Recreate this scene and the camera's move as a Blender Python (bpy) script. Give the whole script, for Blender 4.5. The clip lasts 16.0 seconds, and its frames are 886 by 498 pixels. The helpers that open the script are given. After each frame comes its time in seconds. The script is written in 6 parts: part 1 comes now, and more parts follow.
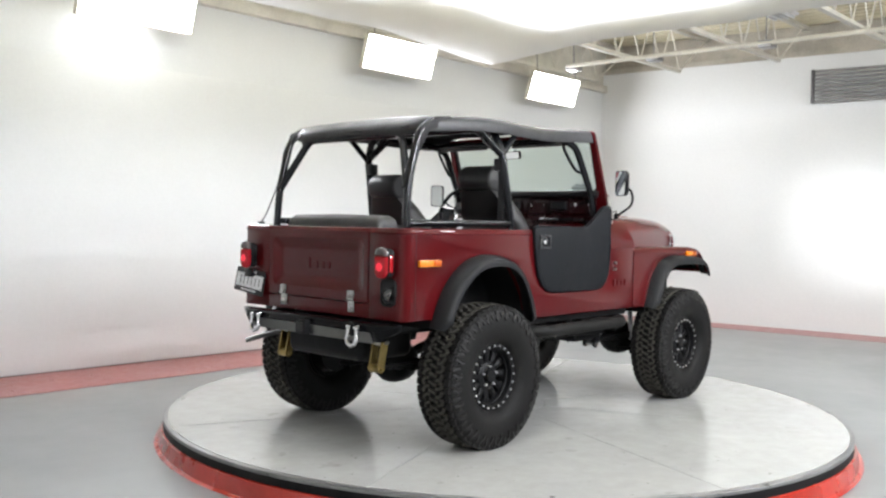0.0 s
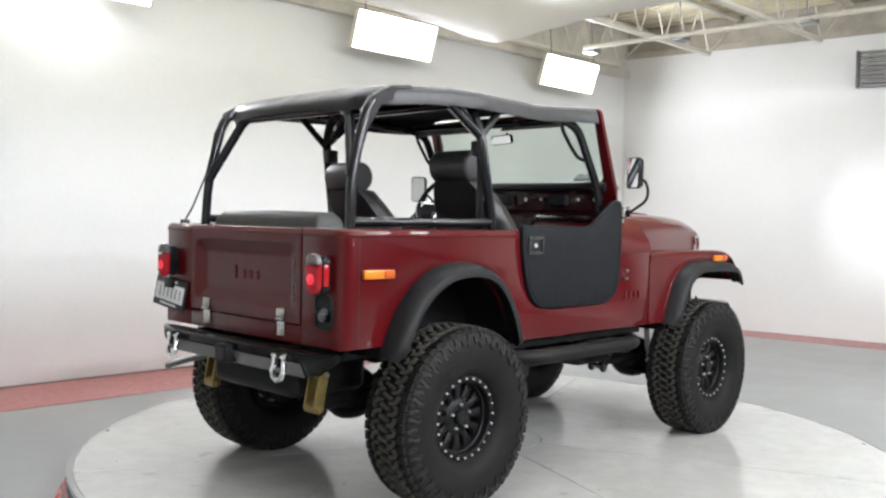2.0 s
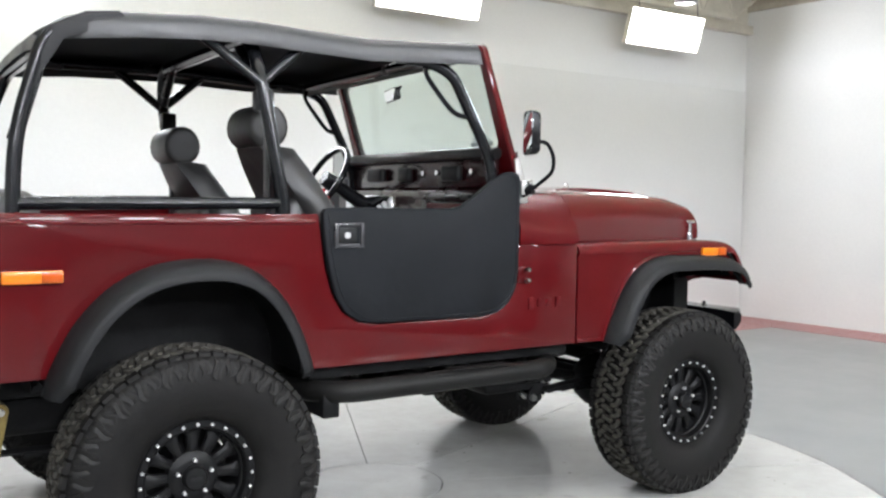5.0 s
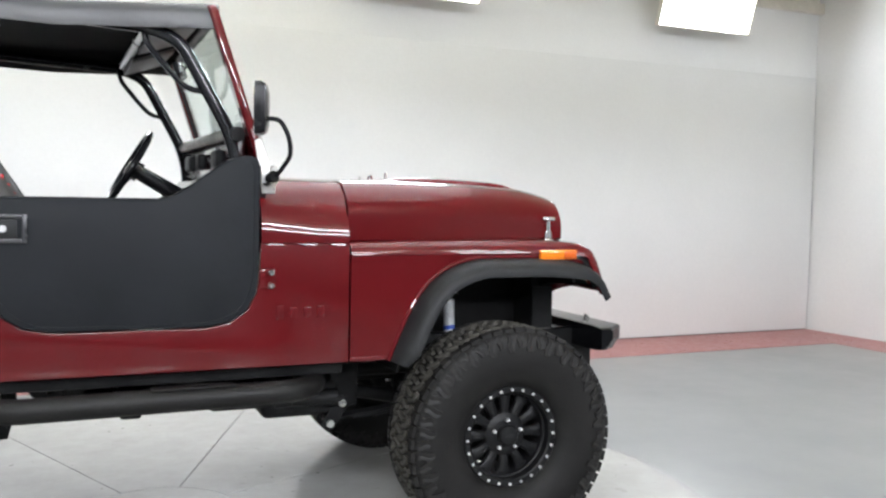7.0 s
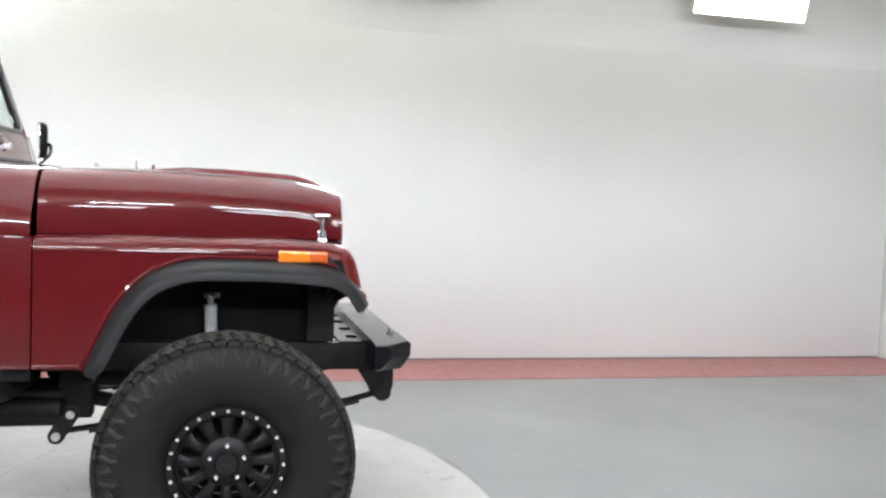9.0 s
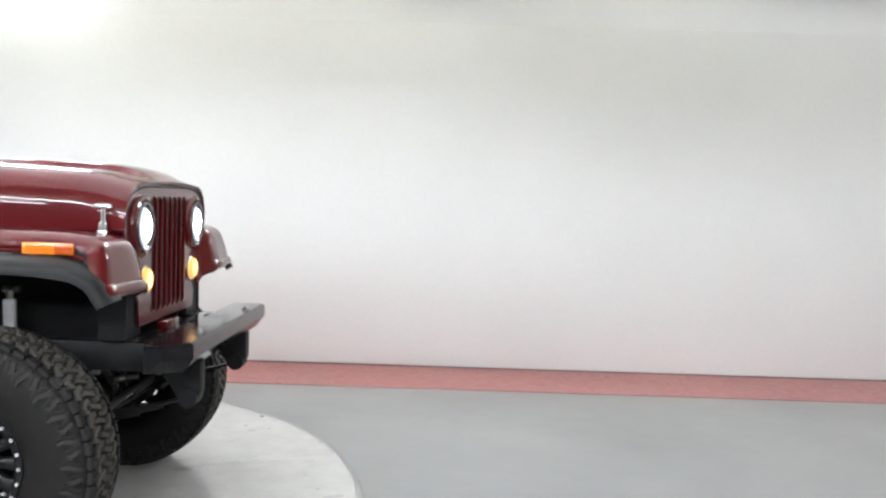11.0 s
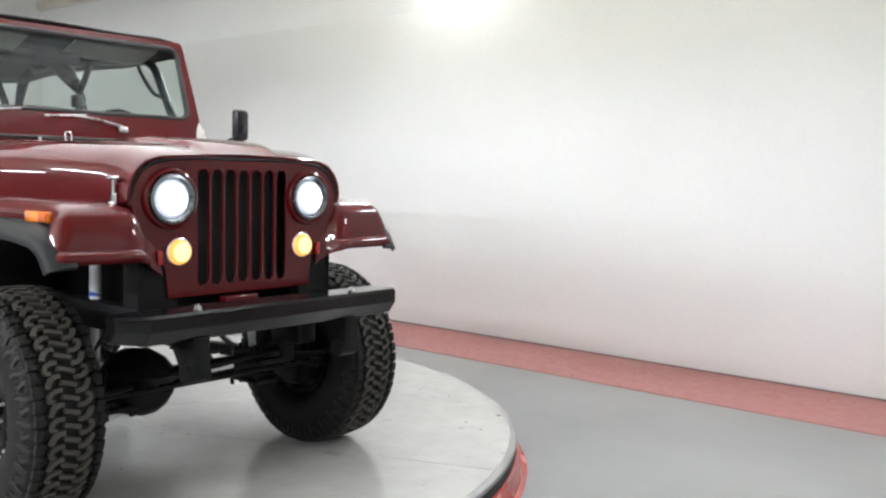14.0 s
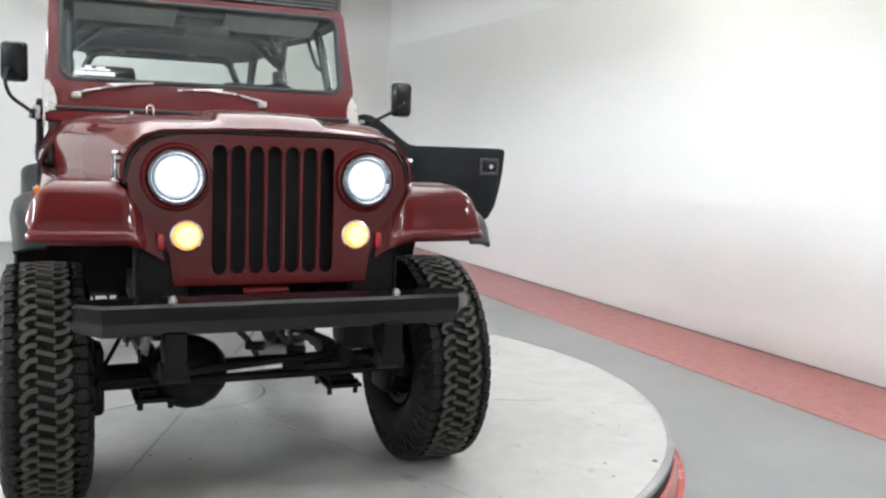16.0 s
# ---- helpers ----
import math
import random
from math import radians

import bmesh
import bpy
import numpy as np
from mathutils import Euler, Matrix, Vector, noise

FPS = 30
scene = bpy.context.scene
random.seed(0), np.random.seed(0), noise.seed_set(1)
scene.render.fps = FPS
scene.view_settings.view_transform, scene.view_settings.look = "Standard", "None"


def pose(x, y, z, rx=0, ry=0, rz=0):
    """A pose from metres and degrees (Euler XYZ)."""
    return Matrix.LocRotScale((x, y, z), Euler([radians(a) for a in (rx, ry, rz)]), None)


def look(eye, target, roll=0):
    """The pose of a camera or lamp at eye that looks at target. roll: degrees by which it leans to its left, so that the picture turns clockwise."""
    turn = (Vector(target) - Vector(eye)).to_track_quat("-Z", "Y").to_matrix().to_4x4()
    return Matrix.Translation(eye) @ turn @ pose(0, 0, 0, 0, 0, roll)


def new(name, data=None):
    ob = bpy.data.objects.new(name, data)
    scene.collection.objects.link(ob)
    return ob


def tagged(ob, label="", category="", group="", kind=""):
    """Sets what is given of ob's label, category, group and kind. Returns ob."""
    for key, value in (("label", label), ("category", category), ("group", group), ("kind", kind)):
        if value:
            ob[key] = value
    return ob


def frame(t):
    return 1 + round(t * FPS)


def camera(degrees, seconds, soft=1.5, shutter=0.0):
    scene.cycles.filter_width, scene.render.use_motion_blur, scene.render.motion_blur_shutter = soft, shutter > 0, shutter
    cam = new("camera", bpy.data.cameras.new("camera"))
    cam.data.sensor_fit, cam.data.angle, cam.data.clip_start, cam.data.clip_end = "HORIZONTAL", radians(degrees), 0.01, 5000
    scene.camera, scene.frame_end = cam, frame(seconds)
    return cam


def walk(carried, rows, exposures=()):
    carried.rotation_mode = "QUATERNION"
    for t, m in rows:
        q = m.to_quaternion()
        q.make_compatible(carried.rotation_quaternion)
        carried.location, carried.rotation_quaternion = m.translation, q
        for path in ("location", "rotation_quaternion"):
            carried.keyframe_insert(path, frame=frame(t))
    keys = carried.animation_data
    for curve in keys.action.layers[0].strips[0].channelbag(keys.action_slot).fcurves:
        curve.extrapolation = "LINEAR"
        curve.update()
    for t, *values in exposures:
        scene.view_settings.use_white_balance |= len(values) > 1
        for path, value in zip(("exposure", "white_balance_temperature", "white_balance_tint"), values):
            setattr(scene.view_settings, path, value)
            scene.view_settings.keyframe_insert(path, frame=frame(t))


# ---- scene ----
cam = camera(52.3, 16.0, soft=2.4)
PATH = [
    (0, (-5.378, -4.25, 1.343), (-3.904, -2.9, 1.287), 1.1),
    (0.5, (-5.132, -4.027, 1.358), (-3.643, -2.693, 1.291), 1.0),
    (1, (-4.885, -3.869, 1.359), (-3.395, -2.536, 1.291), 0.9),
    (1.5, (-4.59, -3.812, 1.365), (-3.132, -2.445, 1.296), 0.9),
    (2, (-4.295, -3.7, 1.362), (-2.863, -2.305, 1.297), 1.2),
    (2.5, (-3.998, -3.617, 1.365), (-2.603, -2.186, 1.303), 1.3),
    (3, (-3.634, -3.666, 1.375), (-2.31, -2.168, 1.312), 1.5),
    (3.5, (-3.281, -3.653, 1.37), (-2.003, -2.116, 1.305), 1.3),
    (3.7, (-3.132, -3.644, 1.376), (-1.874, -2.091, 1.305), 1.3),
    (5.8, (-1.473, -3.856, 1.371), (-0.499, -2.114, 1.24), 0.9),
    (6, (-1.301, -3.87, 1.366), (-0.357, -2.112, 1.231), 1.0),
    (6.5, (-0.908, -3.895, 1.352), (-0.026, -2.105, 1.228), 0.9),
    (7, (-0.481, -3.928, 1.359), (0.326, -2.101, 1.247), 1.1),
    (7.5, (-0.048, -3.92, 1.36), (0.675, -2.058, 1.255), 1.1),
    (8, (0.344, -3.857, 1.374), (1.001, -1.971, 1.261), 1.5),
    (8.5, (0.758, -3.936, 1.361), (1.312, -2.017, 1.257), 1.9),
    (9, (1.15, -3.934, 1.356), (1.628, -1.995, 1.248), 2.2),
    (9.5, (1.566, -3.801, 1.348), (1.943, -1.84, 1.237), 1.9),
    (10, (2.03, -3.895, 1.321), (2.256, -1.911, 1.223), 1.1),
    (10.2, (2.185, -3.872, 1.32), (2.366, -1.884, 1.22), 1.0),
    (12.3, (3.628, -3.285, 1.367), (3.114, -1.357, 1.228), 2.2),
    (12.5, (3.776, -3.208, 1.342), (3.159, -1.31, 1.207), 1.8),
    (13, (4.057, -2.919, 1.321), (3.203, -1.117, 1.173), 1.5),
    (13.5, (4.3, -2.612, 1.338), (3.228, -0.931, 1.169), 1.6),
    (14, (4.539, -2.258, 1.308), (3.255, -0.733, 1.148), 1.2),
    (14.5, (4.715, -1.884, 1.307), (3.254, -0.528, 1.139), 1.1),
    (15, (4.816, -1.491, 1.327), (3.206, -0.32, 1.139), 1.5),
    (15.3, (4.89, -1.236, 1.311), (3.192, -0.196, 1.123), 1.2),
    (15.5, (4.877, -1.097, 1.33), (3.14, -0.126, 1.128), 1.8),
    (16, (4.745, -0.76, 1.332), (2.932, 0.055, 1.11), 2.0),
]
walk(cam, [(t, look(eye, target, roll)) for t, eye, target, roll in PATH], exposures=[(0, 0.0, 6470, 10), (3.7, 0.0, 6430, 10), (6, 0.03, 6370, 10), (10, 0.03, 6370, 10), (12.4, 0.0, 6450, 10), (14.8, 0.02, 6470, 10), (15.5, 0.1, 6450, 10), (16, 0.2, 6400, 10)])

# ---- world and lamps ----
world = bpy.data.worlds.new("world")
scene.world = world
world.use_nodes = True
world.node_tree.nodes["Background"].inputs[0].default_value = (0.75, 0.8, 0.9, 1)
world.node_tree.nodes["Background"].inputs[1].default_value = 0.02
scene.view_settings.exposure = 0.0

FLOOR_Z = -0.17
WALL_Y = 4.39


def area_lamp(name, m, sx, sy, watts, colour=(1, 1, 1)):
    data = bpy.data.lights.new(name, "AREA")
    data.shape, data.size, data.size_y, data.energy, data.color = "RECTANGLE", sx, sy, watts, colour
    ob = new(name, data)
    ob.matrix_world = m
    return ob


# unseen lamps added over the cloth diffuser; they shine down through it
area_lamp("overhead_lamp", pose(-0.9, 0, 3.64), 3.0, 4.6, 430, (0.966, 1.0, 1.09))
area_lamp("overhead_lamp", pose(1.6, 0, 3.64), 2.2, 3.4, 210, (0.966, 1.0, 1.09))
# light panels along the north wall, strips and added unseen fill panels on the open side; each lamp lies just in front
# of its panel
PANEL_X = (-0.84, 2.77, 6.12)
STRIP_X = (-3.8, -2.2, -0.6, 1.0, 2.6, 4.2)
FILL_PANEL_X = (-7.0, -4.5, -2.0, 0.5, 3.0, 5.5)
for px in PANEL_X:
    area_lamp("panel_lamp", look((px, 4.005, 3.453), (px, 3.049, 3.161)), 1.18, 0.41, 58, (0.966, 1.0, 1.09))
for px in STRIP_X:
    area_lamp("strip_lamp", look((px, -6.36, 3.95), (px, -5.404, 3.70)), 1.1, 0.12, 78, (0.966, 1.0, 1.09))
for px in FILL_PANEL_X:
    area_lamp("panel_lamp", look((px, -8.981, 3.453), (px, -8.025, 3.161)), 1.18, 0.41, 66, (0.966, 1.0, 1.09))
# unseen lamp added behind the first panel for the glow on the wall
area_lamp("panel_glow_fill", look((-0.95, 4.16, 3.36), (-0.95, 4.37, 2.9)), 0.8, 0.08, 4, (0.99, 1.0, 1.0))
# headlamp beams
for sy in (-1, 1):
    data = bpy.data.lights.new("headlamp_beam", "SPOT")
    data.energy, data.spot_size, data.spot_blend, data.shadow_soft_size = 580, radians(20), 0.9, 0.06
    data.color = (0.93, 0.96, 1.0)
    beam = new("headlamp_beam", data)
    beam.matrix_world = look((1.72, 0.338 * sy, 1.205), (8.4, 0.38 * sy, 1.35))


# ---- materials ----
def nodes_of(name):
    m = bpy.data.materials.new(name)
    m.use_nodes = True
    nt = m.node_tree
    return m, nt, nt.nodes["Principled BSDF"]


def link(nt, a, b):
    nt.links.new(a, b)


def coords(nt):
    return nt.nodes.new("ShaderNodeTexCoord").outputs["Object"]


def noise_node(nt, co, scale, detail=4, rough=0.55):
    n = nt.nodes.new("ShaderNodeTexNoise")
    n.inputs["Scale"].default_value, n.inputs["Detail"].default_value, n.inputs["Roughness"].default_value = scale, detail, rough
    link(nt, co, n.inputs["Vector"])
    return n.outputs["Fac"]


def ramp(nt, fac, lo, hi, a, b):
    r = nt.nodes.new("ShaderNodeValToRGB")
    r.color_ramp.elements[0].position, r.color_ramp.elements[1].position = lo, hi
    r.color_ramp.elements[0].color, r.color_ramp.elements[1].color = (*a, 1), (*b, 1)
    link(nt, fac, r.inputs["Fac"])
    return r.outputs["Color"]


def mix_col(nt, fac, a, b, mode="MIX"):
    n = nt.nodes.new("ShaderNodeMix")
    n.data_type, n.blend_type = "RGBA", mode
    if isinstance(fac, float):
        n.inputs[0].default_value = fac
    else:
        link(nt, fac, n.inputs[0])
    link(nt, a, n.inputs[6])
    link(nt, b, n.inputs[7])
    return n.outputs[2]


def map_range(nt, fac, a, b, lo=0.3, hi=0.7):
    n = nt.nodes.new("ShaderNodeMapRange")
    n.inputs["From Min"].default_value, n.inputs["From Max"].default_value = lo, hi
    n.inputs["To Min"].default_value, n.inputs["To Max"].default_value = a, b
    link(nt, fac, n.inputs["Value"])
    return n.outputs["Result"]


def bump(nt, fac, strength, dist, bsdf):
    n = nt.nodes.new("ShaderNodeBump")
    n.inputs["Strength"].default_value, n.inputs["Distance"].default_value = strength, dist
    link(nt, fac, n.inputs["Height"])
    link(nt, n.outputs["Normal"], bsdf.inputs["Normal"])


def surface(name, base, rough=0.5, metal=0.0, vary=0.15, big=1.5, fine=60.0, relief=0.0, coat=0.0, rough_vary=0.08, spec=0.5):
    """A plain surface with stains at one scale, grain at another, and fine relief."""
    m, nt, b = nodes_of(name)
    co = coords(nt)
    n1, n2 = noise_node(nt, co, big), noise_node(nt, co, fine, 3)
    dark = tuple(c * (1 - vary) for c in base)
    light = tuple(min(1.0, c * (1 + vary * 0.6)) for c in base)
    c1 = ramp(nt, n1, 0.3, 0.7, dark, light)
    c2 = ramp(nt, n2, 0.3, 0.7, (1 - vary * 0.6,) * 3, (1, 1, 1))
    link(nt, mix_col(nt, 1.0, c1, c2, "MULTIPLY"), b.inputs["Base Color"])
    link(nt, map_range(nt, n1, max(0.02, rough - rough_vary), min(1.0, rough + rough_vary)), b.inputs["Roughness"])
    b.inputs["Metallic"].default_value = metal
    b.inputs["Specular IOR Level"].default_value = spec
    b.inputs["Coat Weight"].default_value = coat
    b.inputs["Coat Roughness"].default_value = 0.04
    if relief:
        bump(nt, n2, 0.5, relief, b)
    return m


def glowing(name, colour, strength, base=None):
    m, nt, b = nodes_of(name)
    b.inputs["Base Color"].default_value = (*(base or colour), 1)
    b.inputs["Emission Color"].default_value = (*colour, 1)
    b.inputs["Emission Strength"].default_value = strength
    b.inputs["Roughness"].default_value = 0.2
    return m


M_WALL = surface("white_wall_paint", (0.768, 0.778, 0.765), 0.85, vary=0.05, big=0.35, fine=35, relief=0.0006, spec=0.2)
M_WALL_R = surface("white_wall_paint_far", (0.77, 0.775, 0.76), 0.6, vary=0.06, big=0.3, fine=30, relief=0.001)
# dark colour stands in for the unlit space on the open side
M_DIM = surface("unlit_south_wall", (0.09, 0.09, 0.09), 0.7, vary=0.15, big=0.5, fine=30)
M_DECK = surface("cream_roof_deck", (0.8, 0.74, 0.54), 0.6, vary=0.2, big=0.8, fine=20)
M_STEEL_WHITE = surface("painted_joist_steel", (0.72, 0.69, 0.6), 0.5, vary=0.2, big=2, fine=40)
M_STEEL_DARK = surface("dark_pipe_steel", (0.16, 0.15, 0.15), 0.45, 0.3, vary=0.3, big=3, fine=50)
M_WOOD = surface("grey_beige_plate", (0.5, 0.46, 0.38), 0.7, vary=0.3, big=2, fine=45)


def floor_material():
    m, nt, b = nodes_of("grey_epoxy_floor")
    co = coords(nt)
    n1, n2, n3 = noise_node(nt, co, 0.7, 6, 0.6), noise_node(nt, co, 4.5, 6, 0.65), noise_node(nt, co, 90, 2)
    c1 = ramp(nt, n1, 0.3, 0.7, (0.222, 0.234, 0.233), (0.302, 0.314, 0.309))
    c2 = ramp(nt, n2, 0.2, 0.8, (0.88, 0.88, 0.88), (1.0, 1.0, 1.0))
    link(nt, mix_col(nt, 1.0, c1, c2, "MULTIPLY"), b.inputs["Base Color"])
    link(nt, map_range(nt, n2, 0.28, 0.36), b.inputs["Roughness"])
    bump(nt, n3, 0.05, 0.0006, b)
    return m


def stripe_material():
    m, nt, b = nodes_of("red_floor_paint")
    co = coords(nt)
    n1, n2 = noise_node(nt, co, 1.2, 6, 0.6), noise_node(nt, co, 14, 6, 0.7)
    c1 = ramp(nt, n1, 0.3, 0.7, (0.35, 0.122, 0.112), (0.41, 0.152, 0.138))
    c2 = ramp(nt, n2, 0.25, 0.75, (0.93, 0.93, 0.93), (0.98, 0.98, 0.98))
    link(nt, mix_col(nt, 1.0, c1, c2, "MULTIPLY"), b.inputs["Base Color"])
    link(nt, map_range(nt, n2, 0.25, 0.45), b.inputs["Roughness"])
    return m


def deck_material():
    m, nt, b = nodes_of("glossy_white_deck")
    co = coords(nt)
    n1, n2, n3 = noise_node(nt, co, 1.1, 6, 0.6), noise_node(nt, co, 7, 8, 0.7), noise_node(nt, co, 120, 2)
    c1 = ramp(nt, n1, 0.3, 0.7, (0.430, 0.430, 0.412), (0.485, 0.485, 0.466))
    c2 = ramp(nt, n2, 0.3, 0.6, (0.91, 0.91, 0.90), (1, 1, 1))
    # sparse dark scuffs and specks
    c3 = ramp(nt, noise_node(nt, co, 5.5, 3, 0.5), 0.67, 0.74, (1, 1, 1), (0.80, 0.80, 0.78))
    c4 = ramp(nt, noise_node(nt, co, 21, 2, 0.4), 0.735, 0.77, (1, 1, 1), (0.45, 0.44, 0.42))
    worn = mix_col(nt, 1.0, c3, c4, "MULTIPLY")
    link(nt, mix_col(nt, 1.0, mix_col(nt, 1.0, c1, c2, "MULTIPLY"), worn, "MULTIPLY"), b.inputs["Base Color"])
    link(nt, map_range(nt, n2, 0.1, 0.22), b.inputs["Roughness"])
    bump(nt, n3, 0.05, 0.0006, b)
    return m


def cloth_material():
    """White diffusion cloth: part of the light passes through."""
    m, nt, b = nodes_of("white_diffusion_cloth")
    co = coords(nt)
    n1 = noise_node(nt, co, 2.2, 4)
    link(nt, ramp(nt, n1, 0.3, 0.7, (0.77, 0.77, 0.76), (0.84, 0.84, 0.83)), b.inputs["Base Color"])
    b.inputs["Roughness"].default_value = 0.8
    t = nt.nodes.new("ShaderNodeBsdfTranslucent")
    t.inputs["Color"].default_value = (0.85, 0.85, 0.84, 1)
    mx = nt.nodes.new("ShaderNodeMixShader")
    mx.inputs[0].default_value = 0.55
    link(nt, b.outputs[0], mx.inputs[1])
    link(nt, t.outputs[0], mx.inputs[2])
    link(nt, mx.outputs[0], nt.nodes["Material Output"].inputs["Surface"])
    return m


def glass_material(name, tint=(0.9, 0.95, 0.93), gloss=1.0):
    m, nt, b = nodes_of(name)
    nt.nodes.remove(b)
    tr = nt.nodes.new("ShaderNodeBsdfTransparent")
    tr.inputs["Color"].default_value = (*tint, 1)
    gl = nt.nodes.new("ShaderNodeBsdfGlossy")
    gl.inputs["Roughness"].default_value = 0.02
    fr = nt.nodes.new("ShaderNodeLayerWeight")
    fr.inputs["Blend"].default_value = 0.5
    pw = nt.nodes.new("ShaderNodeMath")
    pw.operation, pw.inputs[1].default_value = "POWER", 5.0
    link(nt, fr.outputs["Facing"], pw.inputs[0])
    fr = nt.nodes.new("ShaderNodeMapRange")
    fr.inputs["To Min"].default_value, fr.inputs["To Max"].default_value = 0.014 * gloss, 0.7
    link(nt, pw.outputs[0], fr.inputs["Value"])
    mx = nt.nodes.new("ShaderNodeMixShader")
    link(nt, fr.outputs[0], mx.inputs[0])
    link(nt, tr.outputs[0], mx.inputs[1])
    link(nt, gl.outputs[0], mx.inputs[2])
    link(nt, mx.outputs[0], nt.nodes["Material Output"].inputs["Surface"])
    return m


def paint_material():
    m, nt, b = nodes_of("maroon_car_paint")
    co = coords(nt)
    n1, n2 = noise_node(nt, co, 2.0, 3), noise_node(nt, co, 900, 2)
    c1 = ramp(nt, n1, 0.3, 0.7, (0.074, 0.0019, 0.0033), (0.087, 0.0025, 0.0043))
    c2 = ramp(nt, n2, 0.3, 0.7, (0.9, 0.9, 0.9), (1, 1, 1))
    link(nt, mix_col(nt, 1.0, c1, c2, "MULTIPLY"), b.inputs["Base Color"])
    b.inputs["Roughness"].default_value = 0.4
    b.inputs["Specular IOR Level"].default_value = 0.08
    b.inputs["Coat Weight"].default_value = 1.0
    b.inputs["Coat Roughness"].default_value = 0.03
    b.inputs["Coat IOR"].default_value = 1.38
    # slight orange peel
    bump(nt, noise_node(nt, co, 55, 2), 0.03, 0.001, b)
    return m


M_FLOOR, M_STRIPE, M_TABLE, M_CLOTH = floor_material(), stripe_material(), deck_material(), cloth_material()
M_SKIRT = surface("red_skirt_paint", (0.5, 0.035, 0.02), 0.25, vary=0.2, big=2.5, fine=40, coat=0.4)
M_EDGE = surface("grey_edge_metal", (0.3, 0.3, 0.3), 0.35, 0.6, vary=0.25, big=5, fine=60)
M_PAINT = paint_material()
M_TRIM = surface("black_textured_plastic", (0.0122, 0.0126, 0.0134), 0.55, vary=0.25, big=6, fine=300, relief=0.0006, spec=0.25)
M_TRIM_DARK = surface("black_satin_paint", (0.010, 0.010, 0.011), 0.25, vary=0.3, big=5, fine=90, coat=0.0, spec=0.2)
M_STEP = surface("worn_black_step_tube", (0.0095, 0.009, 0.0086), 0.5, vary=0.45, big=8, fine=90, relief=0.0005, spec=0.2)
M_WHEEL = surface("satin_black_wheel", (0.0068, 0.0068, 0.0073), 0.42, vary=0.3, big=9, fine=90, spec=0.2)
M_CHASSIS = surface("dusty_black_chassis", (0.011, 0.011, 0.0112), 0.5, vary=0.5, big=7, fine=80, relief=0.0008, spec=0.15)
M_TUBE = surface("gloss_grey_black_tube", (0.010, 0.0105, 0.012), 0.22, vary=0.2, big=5, fine=70, coat=0.3, spec=0.3)
M_LINING = surface("black_cloth_lining", (0.026, 0.0265, 0.028), 0.8, vary=0.3, big=5, fine=300, relief=0.0006, spec=0.06)
M_VINYL = surface("black_vinyl_cloth", (0.017, 0.017, 0.0175), 0.36, vary=0.25, big=5, fine=420, relief=0.0006)
M_DOORSKIN = surface("charcoal_door_skin", (0.0105, 0.0118, 0.014), 0.58, vary=0.25, big=4, fine=500, relief=0.0008, spec=0.16)
M_FLAP = surface("black_dull_vinyl_flap", (0.016, 0.016, 0.0165), 0.5, vary=0.3, big=6, fine=420, relief=0.0006, spec=0.25)
M_PIPE = surface("grey_painted_pipe", (0.33, 0.33, 0.32), 0.4, 0.1, vary=0.25, big=4, fine=50)
# car maroon with the shade inside the cabin put into its colour
M_SHADED_MAROON = surface("shaded_maroon_gloss", (0.018, 0.003, 0.004), 0.25, vary=0.2, big=4, fine=60, coat=0.6, spec=0.3)
M_SEAT = surface("charcoal_seat_vinyl", (0.031, 0.0303, 0.0294), 0.45, vary=0.25, big=7, fine=260, relief=0.0008)
M_RUBBER = surface("tyre_rubber", (0.0092, 0.0086, 0.0082), 0.62, vary=0.4, big=9, fine=140, relief=0.0008, spec=0.2)
M_LUG = surface("tyre_lug_rubber", (0.0135, 0.0127, 0.0119), 0.6, vary=0.4, big=12, fine=140, relief=0.0008, spec=0.25)
M_TREAD = surface("tyre_tread_rubber", (0.058, 0.0535, 0.044), 0.75, vary=0.4, big=14, fine=160, relief=0.001)
M_GASKET = surface("black_rubber_seal", (0.012, 0.012, 0.012), 0.4, vary=0.2, big=8, fine=90)
M_CHROME = surface("chrome", (0.8, 0.8, 0.82), 0.12, 1.0, vary=0.1, big=9, fine=60, rough_vary=0.05)
M_ZINC = surface("zinc_plated_steel", (0.62, 0.62, 0.6), 0.28, 1.0, vary=0.2, big=12, fine=90)
M_BOLT = surface("polished_bolt_steel", (0.72, 0.72, 0.72), 0.3, 0.4, vary=0.08, big=12, fine=90)
M_GOLD = surface("yellow_zinc_steel", (0.36, 0.27, 0.1), 0.38, 0.8, vary=0.3, big=10, fine=90)
M_SILVER = surface("silver_wiper_paint", (0.5, 0.5, 0.5), 0.3, 0.7, vary=0.15, big=8, fine=90)
M_BRACKET = surface("stainless_bracket", (0.42, 0.41, 0.39), 0.3, 0.55, vary=0.02, big=9, fine=80)
M_AMBER = surface("amber_lens", (0.75, 0.2, 0.01), 0.15, vary=0.15, big=20, fine=160, coat=0.6)
M_AMBER_DEEP = surface("deep_amber_reflector", (0.5, 0.085, 0.006), 0.2, vary=0.2, big=25, fine=200, coat=0.5)
M_AMBER_RIM = glowing("amber_lens_rim", (1.0, 0.5, 0.14), 1.0, (0.7, 0.3, 0.05))
M_AMBER_ON = glowing("lit_amber_lens", (1.0, 0.66, 0.3), 1.7, (0.8, 0.4, 0.1))
M_RED_LENS = surface("red_lens", (0.4, 0.008, 0.012), 0.15, vary=0.2, big=20, fine=160, coat=0.6)
